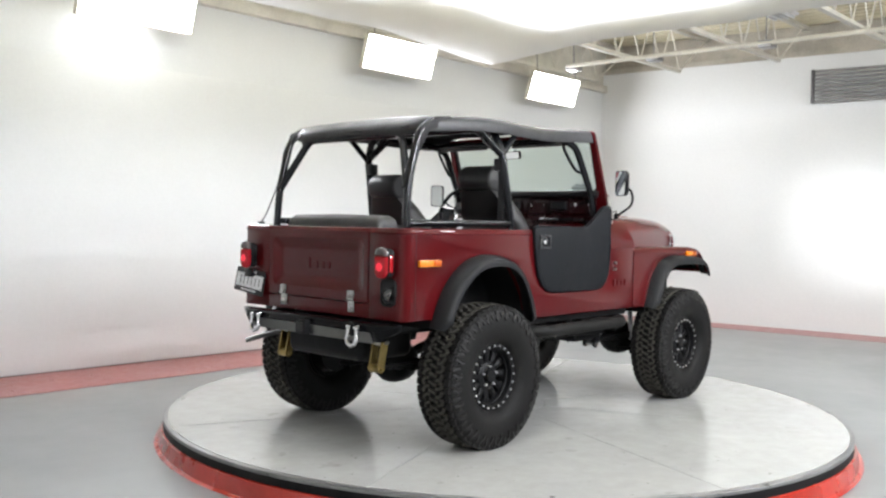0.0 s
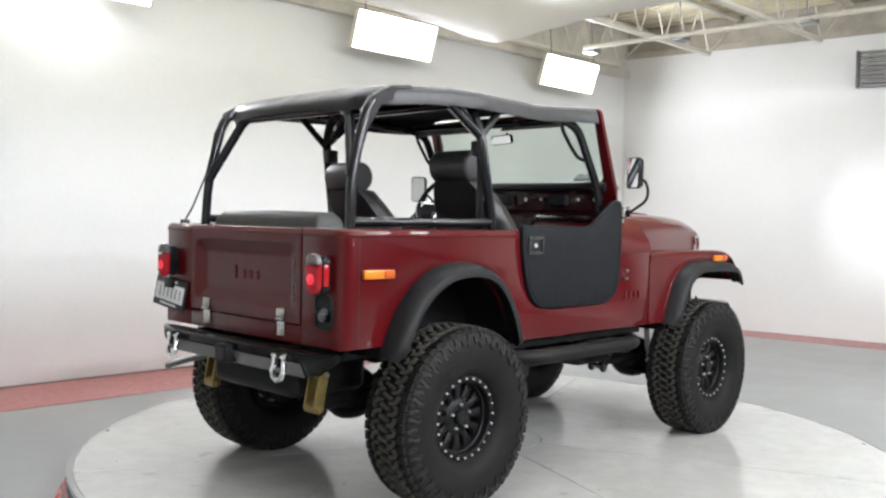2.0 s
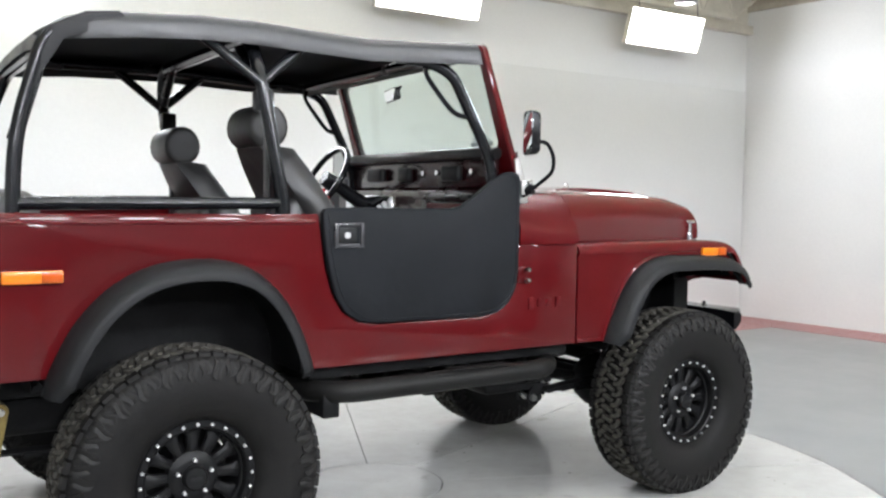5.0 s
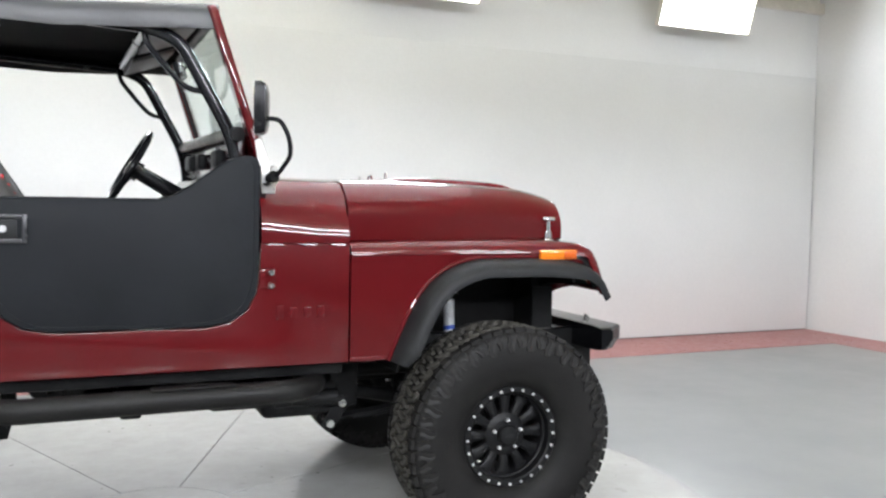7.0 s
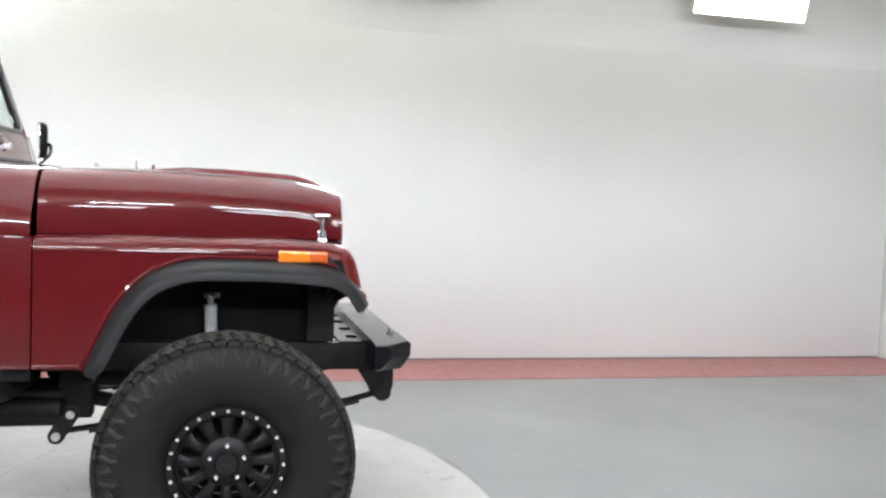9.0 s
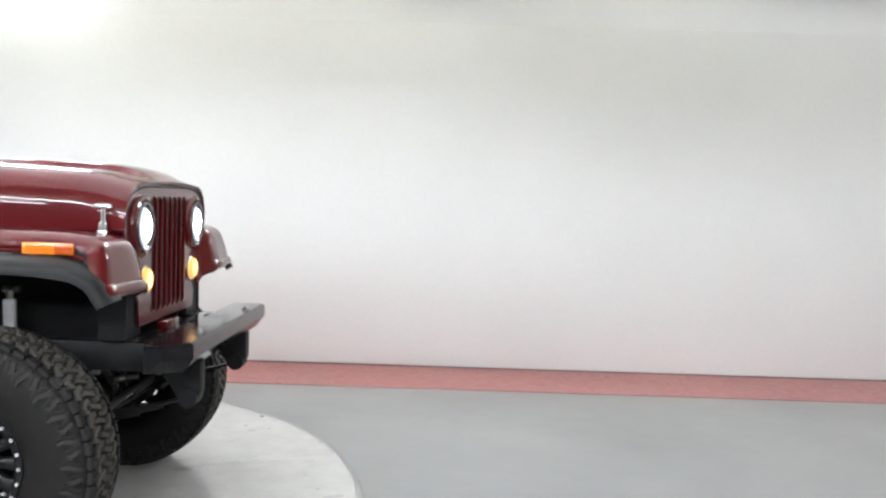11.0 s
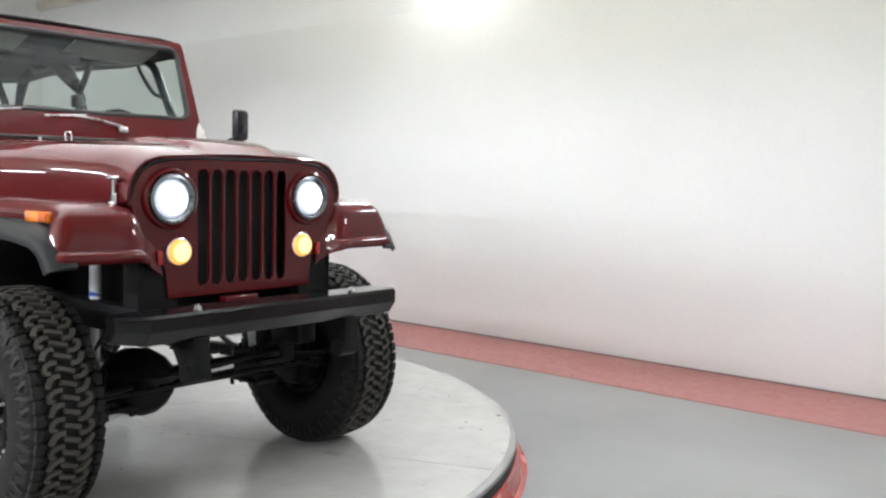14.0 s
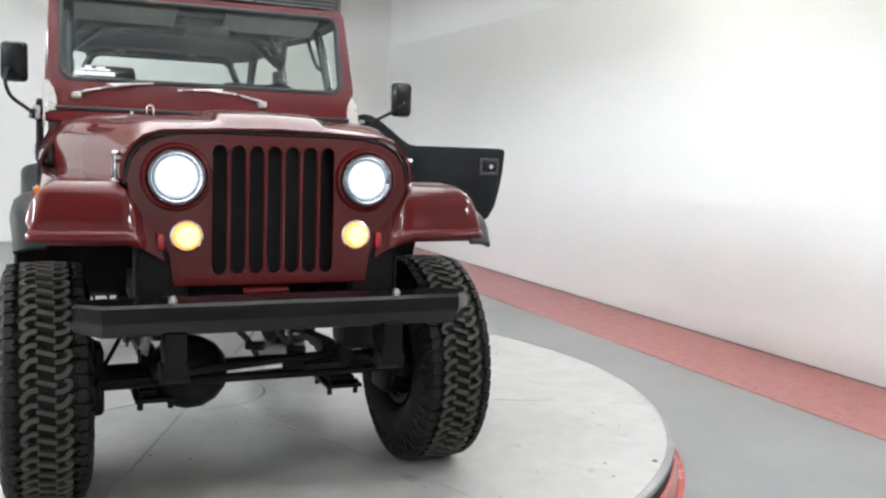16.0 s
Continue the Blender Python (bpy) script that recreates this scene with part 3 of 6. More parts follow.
for k in range(8):
    a0, a1 = radians(22.5 + 45 * k) + 0.0075, radians(67.5 + 45 * k) - 0.0075
    pts = [(0.335 * math.cos(a0 + (a1 - a0) * i / 8), 0.335 * math.sin(a0 + (a1 - a0) * i / 8)) for i in range(9)]
    a0, a1 = a0 - 0.0064, a1 + 0.0064
    pts += [((TR - 0.031) * math.cos(a1 + (a0 - a1) * i / 20), (TR - 0.031) * math.sin(a1 + (a0 - a1) * i / 20)) for i in range(21)]
    bm = B()
    add_prism(bm, pts, "z", -0.022, 0.0)
    ob = part("deck_panel", bm, M_TABLE, table)
    ob.location = TC
bm = B()
add_prism(bm, circle2(0, 0, 0.328, 48), "z", -0.022, 0.0005)
ob = part("centre_disc", bm, M_TABLE, table)
ob.location = TC
first = None
for k in range(4):
    a = radians(90 * k + 45)
    p = TC + V((2.38 * math.cos(a), 2.38 * math.sin(a), 0.001))
    if first is None:
        bm = B()
        add_cyl(bm, (0, 0, -0.004), (0, 0, 0.001), 0.013, 12)
        first = part("deck_bolt", bm, M_SPOT, table)
        first.location = p
    else:
        same_mesh(first, "deck_bolt", pose(*p), table)

# ---- off-road car: x forward, y to its left ----
car = empty("off_road_car", "lifted maroon open off-road car with black bikini top", "car")


def both(fn):
    for s in (-1, 1):
        fn(s)


# side panels of the tub with the door cut-out and the rear wheel arch
def arc(cx, cz, a, b, d0, d1, n):
    return [(cx + a * math.cos(radians(d0 + (d1 - d0) * k / n)), cz + b * math.sin(radians(d0 + (d1 - d0) * k / n))) for k in range(n + 1)]


SIDE = [(-1.815, 0.80), (-1.815, 1.312), (-0.712, 1.326), (-0.70, 1.25), (-0.682, 1.13), (-0.655, 1.03), (-0.612, 0.96), (-0.55, 0.918), (-0.46, 0.902),
        (0.03, 0.900), (0.11, 0.915), (0.17, 0.955), (0.205, 1.02), (0.216, 1.10), (0.218, 1.197), (0.548, 1.197), (0.548, 0.750), (-0.752, 0.750)]
SIDE += [(-0.77, 0.80), (-0.81, 0.90), (-0.87, 0.995), (-0.95, 1.08), (-1.03, 1.118), (-1.12, 1.137), (-1.24, 1.134), (-1.345, 1.108), (-1.445, 1.048), (-1.53, 0.957), (-1.585, 0.86), (-1.605, 0.80)]


def tub_side(s):
    bm = B()
    add_prism(bm, SIDE, "y", s * 0.75, s * 0.728, 0.005)
    part("side_panel", bm, M_PAINT, car)


both(tub_side)


def corner(s):
    # rounded rear corner of the tub
    bm = B()
    rows = []
    for z in (0.80, 0.81, 1.30, 1.312):
        row = []
        for k in range(9):
            a = radians(90 * k / 8)
            row.append((-1.815 - 0.055 * math.sin(a), s * (0.695 + 0.055 * math.cos(a)), z))
        rows.append(row)
    add_sheet(bm, rows, 0.015 * s)
    part("corner_panel", bm, M_PAINT, car)


both(corner)


def rear_panel(s):
    bm = B()
    y0, y1 = sorted((s * 0.468, s * 0.695))
    add_box(bm, (-1.87, y0, 0.80), (-1.85, y1, 1.312), 0.004)
    part("rear_panel", bm, M_PAINT, car)


both(rear_panel)
bm = B()
add_box(bm, (-1.87, -0.468, 0.80), (-1.85, 0.468, 0.882), 0.004)
part("rear_sill", bm, M_PAINT, car)

# tailgate with its stamped field
bm = B()
rows = []
for x, y, z0, z1, r in ((-1.838, 0.463, 0.888, 1.300, 0.006), (-1.871, 0.463, 0.888, 1.300, 0.006), (-1.874, 0.460, 0.891, 1.297, 0.006), (-1.874, 0.430, 0.944, 1.254, 0.045), (-1.872, 0.424, 0.950, 1.248, 0.042), (-1.866, 0.417, 0.957, 1.241, 0.04),
                       (-1.849, 0.372, 1.0, 1.20, 0.03), (-1.845, 0.362, 1.01, 1.19, 0.025), (-1.844, 0.35, 1.022, 1.178, 0.02)):
    rows.append([(x, a, b) for a, b in round_rect(-y, y, z0, z1, r, 6)])
add_loft(bm, rows, ring=True, caps=True)
gate = part("tailgate", bm, M_PAINT, car, "maroon tailgate with a stamped field", sharp=25)
bm = B()
add_prism(bm, [(-1.8735, 1.291), (-1.8755, 1.291), (-1.8765, 1.297), (-1.866, 1.318), (-1.858, 1.322), (-1.838, 1.322), (-1.838, 1.3005), (-1.8735, 1.3005)], "y", -0.463, 0.463)
part("top_flange", bm, M_PAINT, gate)
# raised badge in the stamped field, as four plain pads
for y, w, z0, z1 in ((0.098, 0.011, 1.062, 1.132), (0.036, 0.021, 1.066, 1.112), (-0.022, 0.021, 1.066, 1.112), (-0.080, 0.021, 1.066, 1.112)):
    bm = B()
    rows = [[(x, y + a * k, (z0 + z1) / 2 + (b - (z0 + z1) / 2) * k) for a, b in round_rect(-w, w, z0, z1, 0.0105, 4)] for x, k in ((-1.843, 1.0), (-1.847, 1.0), (-1.850, 0.86))]
    add_loft(bm, rows, ring=True, caps=True)
    part("badge_pad", bm, M_PAINT, gate)
for y in (0.303, -0.328):
    bm = B()
    add_box(bm, (-1.881, y - 0.027, 0.826), (-1.873, y + 0.027, 0.895), 0.003)
    add_box(bm, (-1.886, y - 0.029, 0.908), (-1.8745, y + 0.029, 0.952), 0.003)
    add_cyl(bm, (-1.884, y - 0.029, 0.901), (-1.884, y + 0.029, 0.901), 0.009, 10)
    for dy in (-0.013, 0.013):
        for z in (0.842, 0.872, 0.93):
            add_cyl(bm, (-1.889 if z > 0.9 else -1.884, y + dy, z), (-1.874, y + dy, z), 0.005, 8)
    part("hinge", bm, M_ZINC, gate, "bright zinc tailgate hinge")
# top rails of the tub: a folded flange that runs round the rear corner
def top_rail(s):
    prof = [(0.0005, 1.287), (0.005, 1.289), (0.006, 1.296), (-0.008, 1.320), (-0.014, 1.324), (-0.034, 1.324), (-0.034, 1.30), (-0.016, 1.287)]
    way = [(V((-0.722 - 0.3 * k, s * 0.75, 0)), V((0, s, 0))) for k in range(4)] + [(V((-1.80, s * 0.75, 0)), V((0, s, 0)))]
    for k in range(9):
        a = radians(90 * k / 8)
        n = V((-math.sin(a), s * math.cos(a), 0))
        way.append((V((-1.815, s * 0.695, 0)) + n * 0.055, n))
    way.append((V((-1.87, s * 0.472, 0)), V((-1, 0, 0))))
    bm = B()
    add_loft(bm, [[p + n * o + V((0, 0, z)) for o, z in prof] for p, n in way], ring=True, caps=True)
    part("top_rail", bm, M_PAINT, car, sharp=25)
    bm = B()
    y0, y1 = sorted((s * 0.7495, s * 0.7508))
    add_box(bm, (-1.7785, y0, 0.81), (-1.7755, y1, 1.285))
    part("seam", bm, M_GASKET, car)


both(top_rail)
# floor and inner wheel boxes of the tub
bm = B()
add_box(bm, (-1.848, -0.44, 0.80), (0.5, 0.44, 0.83), 0.004)
for s in (-1, 1):
    y0, y1 = sorted((s * 0.44, s * 0.727))
    add_box(bm, (-0.74, y0, 0.80), (0.5, y1, 0.83), 0.004)
    add_box(bm, (-1.848, y0, 0.805), (-1.64, y1, 0.83), 0.004)
add_box(bm, (0.46, -0.727, 0.83), (0.5, 0.727, 1.19), 0.004)
part("tub_floor", bm, M_CHASSIS, car, "black coated floor and firewall")


def wheel_box(s):
    bm = B()
    y0, y1 = sorted((s * 0.45, s * 0.727))
    add_box(bm, (-1.70, y0, 1.172), (-0.72, y1, 1.19), 0.006)
    y2, y3 = sorted((s * 0.44, s * 0.452))
    add_box(bm, (-1.70, y2, 0.83), (-0.72, y3, 1.186), 0.004)
    part("inner_wheel_box", bm, M_PAINT, car)
    bm = B()
    pts = arc(-1.19, 0.765, 0.42, 0.375, -4, 184, 18)
    rows = [[(x, s * 0.74, z) for x, z in pts], [(x, s * 0.46, z) for x, z in pts]]
    add_sheet(bm, rows, 0.006)
    y0, y1 = sorted((s * 0.455, s * 0.462))
    add_box(bm, (-1.64, y0, 0.70), (-0.74, y1, 1.17))
    part("wheel_well", bm, M_CHASSIS, car, "black wheel well")


both(wheel_box)

# cowl in front of the doors
bm = B()


def cowl_row(x, w, zt):
    half = [(0.75, 1.197), (0.75, 1.225), (0.5 * (0.75 + w) + 0.012, 1.27), (w + 0.004, 1.315), (w - 0.02, 1.365), (w - 0.07, 1.405), (w - 0.15, zt - 0.012), (w * 0.45, zt), (0.0, zt + 0.003)]
    return [(x, -y, z) for y, z in half] + [(x, y, z) for y, z in half[-2::-1]]


add_sheet(bm, [cowl_row(0.218, 0.725, 1.428), cowl_row(0.3, 0.716, 1.43), cowl_row(0.42, 0.703, 1.429), cowl_row(0.543, 0.692, 1.427)], 0.012)
part("cowl", bm, M_PAINT, car, sharp=50)


# bonnet
def hood_row(x, w, zt, ridge):
    half = [(w - 0.014, 1.203), (w, 1.21), (w, min(1.29, zt - 0.137)), (w - 0.008, zt - 0.098), (w - 0.03, zt - 0.063), (w - 0.065, zt - 0.03), (w - 0.12, zt - 0.012), (0.22, zt - 0.003),
            (0.184, zt + ridge * 0.08), (0.172, zt + ridge * 0.9), (0.160, zt + ridge), (0.0, zt + ridge + 0.004)]
    cap = zt + ridge + 0.004
    half = [(y, min(z, cap)) for y, z in half]
    return [(x, -y, z) for y, z in half] + [(x, y, z) for y, z in half[-2::-1]]


bm = B()
HOOD = [(0.553, 0.690, 1.427, 0.0), (0.75, 0.655, 1.431, 0.0), (0.88, 0.630, 1.431, 0.003), (1.0, 0.606, 1.43, 0.016), (1.15, 0.576, 1.427, 0.02), (1.3, 0.545, 1.421, 0.02),
        (1.42, 0.522, 1.415, 0.02), (1.48, 0.511, 1.405, 0.02), (1.52, 0.506, 1.396, 0.016), (1.55, 0.504, 1.389, 0.007), (1.578, 0.504, 1.381, 0.0), (1.592, 0.506, 1.374, 0.0)]
add_sheet(bm, [hood_row(*h) for h in HOOD], 0.012)
hood = part("bonnet", bm, M_PAINT, car, "maroon bonnet with a raised centre", sharp=40)


# grille: seven slots with round ends in a flat panel
SLOT, PITCH = 0.0250, 0.064


def grille():
    x0, x1 = 1.586, 1.577
    bm = B()
    ys = [PITCH * (k - 3) for k in range(7)]
    top, bot = 1.303, 0.897
    edge = 3 * PITCH + SLOT
    # upper and lower strips with scalloped edges
    up = [(-edge, 1.362), (edge, 1.362)]
    for y in reversed(ys):
        up += [(y + SLOT * math.cos(radians(a)), top + SLOT * math.sin(radians(a))) for a in range(0, 181, 30)]
    add_prism(bm, up, "x", x0, x1)
    lo = [(-edge, 0.835), (edge, 0.835)]
    for y in reversed(ys):
        lo += [(y + SLOT * math.cos(radians(a)), bot - SLOT * math.sin(radians(a))) for a in range(0, 181, 30)]
    add_prism(bm, lo, "x", x0, x1)
    for a, b in zip(ys, ys[1:]):
        add_box(bm, (x1, a + SLOT, bot), (x0, b - SLOT, top), 0)
        # slightly proud rounded rib
        add_loft(bm, [[(x0 + 0.005 * math.cos(radians(t)) - 0.001, (a + b) / 2 + 0.0055 * math.sin(radians(t)), z) for t in range(-90, 91, 30)] for z in (bot - 0.01, top + 0.01)])
    # rolled slot ends
    for y in ys:
        for zc, q in ((top, 1), (bot, -1)):
            add_tube(bm, [(x0, y + (SLOT + 0.001) * math.cos(radians(a)), zc + q * (SLOT + 0.001) * math.sin(radians(a))) for a in range(0, 181, 30)], 0.0032, 6)
    for s in (-1, 1):
        cheek = [(edge, 0.835), (0.345, 0.835), (0.36, 0.95), (0.43, 1.06), (0.485, 1.14), (0.497, 1.2), (0.484, 1.263), (0.452, 1.311), (0.402, 1.341), (0.32, 1.357), (edge, 1.362)]
        add_prism(bm, [(s * y, z) for y, z in cheek], "x", x0, x1)
    g = part("grille", bm, M_PAINT, car, "maroon seven-slot front panel")
    bm = B()
    add_box(bm, (1.505, -0.33, 0.84), (1.526, 0.33, 1.325))
    part("radiator", bm, M_CHASSIS, car, "black radiator core behind the slots")
    bm = B()
    arch = [(0.503, 1.19), (0.5, 1.222), (0.489, 1.272), (0.457, 1.319), (0.407, 1.349), (0.32, 1.364), (0.2, 1.369)]
    rim = [(1.586, -y, z) for y, z in arch] + [(1.586, y, z) for y, z in arch[::-1]]
    add_tube(bm, rim, 0.0045, 8)
    part("bonnet_seal", bm, M_GASKET, car)
    bm = B()
    add_box(bm, (1.575, -0.11, 0.79), (1.62, 0.05, 0.825), 0.006)
    part("grille_foot", bm, M_PAINT, g)
    return g


g = grille()
Y2X = Matrix.Rotation(radians(-90), 4, "Z")


def headlight(s):
    y, z = 0.338 * s, 1.213
    m = Matrix.Translation((1.586, y, z)) @ Y2X
    bm = B()
    add_lathe(bm, [(0.118, -0.004), (0.118, 0.006), (0.112, 0.016), (0.103, 0.02), (0.096, 0.012), (0.094, 0.0)], 40, m)
    h = part("headlight", bm, M_PAINT, car, "round lit white headlight in a dark ring")
    bm = B()
    add_lathe(bm, [(0.097, 0.002), (0.094, 0.022), (0.084, 0.024), (0.072, 0.012)], 40, m)
    part("bezel", bm, M_BEZEL, h, "dull chrome lamp bezel")
    bm = B()
    add_lathe(bm, [(0.058, 0.022), (0.03, 0.03), (0.0005, 0.032)], 32, m)
    part("lens", bm, M_LED, h, "glowing white lens")
    bm = B()
    add_lathe(bm, [(0.074, 0.010), (0.066, 0.018), (0.0585, 0.0215)], 32, m)
    part("reflector_ring", bm, M_LED_RIM, h, "bluish reflector ring")
    # parking lamp below
    y, z = 0.303 * s, 1.01
    m = Matrix.Translation((1.586, y, z)) @ Y2X
    bm = B()
    add_lathe(bm, [(0.055, -0.003), (0.055, 0.006), (0.049, 0.008), (0.047, 0.004)], 28, m)
    p = part("parking_lamp", bm, M_CHROME, car, "round lit amber parking lamp")
    bm = B()
    add_lathe(bm, [(0.036, 0.0255), (0.03, 0.028), (0.0005, 0.031)], 24, m)
    part("lens", bm, M_AMBER_ON, p)
    bm = B()
    add_lathe(bm, [(0.0475, 0.003), (0.044, 0.02), (0.0362, 0.0252)], 24, m)
    part("lens_rim", bm, M_AMBER_RIM, p)


both(headlight)


# front wings
def hood_w(x):
    return np.interp(x, [h[0] for h in HOOD], [h[1] for h in HOOD])


def spline(path, n=4):
    """A smooth line through the points (x, z)."""
    p = [V(q) for q in path]
    p = [p[0] * 2 - p[1]] + p + [p[-1] * 2 - p[-2]]
    out = []
    for i in range(1, len(p) - 2):
        for k in range(n):
            f = k / n
            out.append(0.5 * (2 * p[i] + (p[i + 1] - p[i - 1]) * f + (2 * p[i - 1] - 5 * p[i] + 4 * p[i + 1] - p[i + 2]) * f * f + (3 * p[i] - p[i - 1] - 3 * p[i + 1] + p[i + 2]) * f ** 3))
    return [tuple(q) for q in out + [p[-2]]]


NOSE = [(0.553, 1.192), (0.8, 1.195), (1.1, 1.196), (1.38, 1.195), (1.47, 1.192), (1.545, 1.184), (1.588, 1.165), (1.608, 1.13), (1.624, 1.06), (1.640, 0.960)]


def wing_line():
    """The wing's middle line from the cowl over the nose: x, z, share of the front, roll of the lip."""
    pts = spline(NOSE, 3)
    line = [(x, z, max(0.0, (k / 3 - 4) / 5), 0.0) for k, (x, z) in enumerate(pts[:25])]
    (xa, za), (xb, zb) = NOSE[-2:]
    for f, roll in ((0.3, 0.0), (0.56, 0.0), (0.62, 0.009), (0.74, 0.014), (0.9, 0.013), (1.0, 0.002)):
        line.append((xa + (xb - xa) * f, za + (zb - za) * f, 0.8 + 0.2 * f, roll))
    return line


def wing(s):
    bm = B()
    rows = []
    line = wing_line()
    last = len(line) - 1
    for i, (x, z, front, roll) in enumerate(line):
        inner = hood_w(min(x, 1.55)) - 0.02 - 0.105 * front
        out = 0.752 + 0.069 * front ** 2
        rad = 0.045
        p, q = line[max(i - 1, 0)], line[min(i + 1, last)]
        nx = V((p[1] - q[1], q[0] - p[0])).normalized()
        step = 0.040 * min(1.0, front * 2.0)
        crease = 0.528 - 0.072 * front
        row = []

        def put(y, off):
            t = min(1.0, (y - inner) / (out - rad - inner))
            dx = front * (0.022 * math.sin(math.pi * min(1, 0.15 + t)) - 0.02 * (1 - t))
            dz = -0.03 * front * (1 - min(1, t / 0.3)) ** 1.5 + 0.034 * front ** 3 * min(1, t / 0.3)
            row.append((x + dx + nx.x * off, s * y, z + dz + nx.y * off))

        for t in (0, 0.33, 0.66, 0.9):
            put(inner + (crease - 0.022 - inner) * t, -step)
        put(crease - 0.022, -step)
        put(crease - 0.006, -step * 0.62 + roll * 0.3)
        put(crease + 0.005, -step * 0.2 + roll * 0.6)
        put(crease + 0.016, roll * 0.9)
        for t in (0.12, 0.4, 0.7, 0.95):
            put(crease + 0.016 + (out - rad - crease - 0.016) * t, roll)
        for k in range(1, 8):
            a = radians(90 * k / 7)
            d = rad * (1 - math.cos(a)) - roll * (1 - k / 7)
            row.append((x - nx.x * d, s * (out - rad + rad * math.sin(a)), z - nx.y * d + 0.037 * front ** 3))
        rows.append(row)
    add_sheet(bm, rows, 0.008 * s)
    part("front_wing", bm, M_PAINT, car, sharp=50)
    bm = B()
    add_sheet(bm, [[(x - 0.016, y * 0.985, z - 0.010 if i < 26 else z) for x, y, z in row] for i, row in enumerate(rows) if 8 < i < last - 1], 0.004 * s)
    part("wing_liner", bm, M_CHASSIS, car, sharp=50)
    bm = B()
    side = [(0.553, 0.752), (0.553, 1.152), (1.40, 1.150), (1.50, 1.135), (1.55, 1.11), (1.585, 1.06), (1.597, 1.022),
            (1.590, 1.02), (1.575, 1.04), (1.545, 1.065), (1.5, 1.09), (1.42, 1.108), (1.1, 1.108), (1.01, 1.09), (0.93, 1.05), (0.87, 0.99), (0.82, 0.91), (0.78, 0.83), (0.75, 0.752)]
    add_prism(bm, side, "y", s * 0.752, s * 0.738)
    part("wing_side", bm, M_PAINT, car)
    # black liner inside the wheel opening
    bm = B()
    y0, y1 = sorted((s * 0.29, s * 0.30))
    add_box(bm, (0.60, y0, 0.70), (1.54, y1, 1.18))
    pts = [(0.74, 0.70), (0.79, 0.83), (0.83, 0.92), (0.88, 0.99), (0.94, 1.045), (1.01, 1.083), (1.1, 1.1), (1.45, 1.1), (1.55, 1.05), (1.57, 1.0)]
    rows = []
    for y, low, back in ((0.742, 1.022, 0.0), (0.56, 1.012, 0.0), (0.50, 1.005, 0.055), (0.45, 0.985, 0.06), (0.40, 0.955, 0.06)):
        rows.append([(x, s * y, z) for x, z in pts[:-2] + [(1.555 - back, 1.085), (1.590 - back, 1.05), (1.604 - back, low)]])
    add_sheet(bm, rows, 0.006)
    y0, y1 = sorted((s * 0.29, s * 0.30))
    add_box(bm, (1.541, y0, 0.90), (1.556, y1, 1.15))
    part("wheel_well", bm, M_CHASSIS, car, "black wheel well")
    bm = B()
    y0, y1 = sorted((s * 0.30, s * 0.46))
    add_box(bm, (1.48, y0, 0.80), (1.575, y1, 1.12))
    y0, y1 = sorted((s * 0.462, s * 0.47))
    add_box(bm, (1.48, y0, 0.80), (1.582, y1, 0.985))
    part("radiator_shroud", bm, M_CHASSIS, car)
    bm = B()
    add_prism(bm, [(s * 0.43, 0.985), (s * 0.56, 1.01), (s * 0.735, 1.025), (s * 0.735, 1.10), (s * 0.43, 1.10)], "x", 1.520, 1.530)
    part("splash_guard", bm, M_CHASSIS, car)
    # small red reflector at the inner corner
    bm = B()
    add_box(bm, (1.57, min(s * 0.378, s * 0.40), 0.965), (1.602, max(s * 0.378, s * 0.40), 1.02), 0.004)
    part("reflector", bm, M_RED_LENS, car)


both(wing)


# wheel-arch flares
def flare(name, path, s, reach):
    prof = [(0.742, 0.002), (0.752, 0.004), (0.772, 0.001), (0.80, -0.004), (0.752 + reach * 0.75, -0.015), (0.752 + reach * 0.95, -0.03), (0.752 + reach, -0.047), (0.752 + reach, -0.064), (0.746 + reach, -0.066), (0.74 + reach * 0.9, -0.046), (0.80, -0.026), (0.742, -0.02)]
    pts = rounded([V((x, 0, z)) for x, z in path], 0.09, 5) if len(path) < 12 else [V((x, 0, z)) for x, z in path]
    rows = []
    n = len(pts)
    for i, p in enumerate(pts):
        d = (pts[min(i + 1, n - 1)] - pts[max(i - 1, 0)]).normalized()
        up = V((-d.z, 0, d.x))
        end = min(1.0, min(i, n - 1 - i) / 3)
        k = 0.72 + 0.28 * end
        tip = max(0.0, 1 - (n - 1 - i) / 9) if name == "front_flare" else 0.0
        ky = 1 - 0.1 * tip if tip else k
        ko = k if i < n / 2 else 1 - 0.2 * tip
        rows.append([p + up * o * ko + V((0, s * (0.742 + (y - 0.742) * ky), 0)) for y, o in prof])
    bm = B()
    add_loft(bm, rows, ring=True, caps=True)
    part(name, bm, M_TRIM, car, "black textured plastic flare", sharp=50)
    if name == "front_flare":
        bm = B()
        lip = []
        for i, p in enumerate(pts[:34]):
            d = (pts[i + 1] - pts[max(i - 1, 0)]).normalized()
            lip.append(p + V((-d.z * 0.009, s * 0.7515, d.x * 0.009)))
        add_tube(bm, lip, 0.0085, 8)
        add_box(bm, (0.556, min(s * 0.7505, s * 0.758), 0.752), (0.70, max(s * 0.7505, s * 0.758), 0.768), 0.004)
        part("arch_lip", bm, M_PAINT, car)


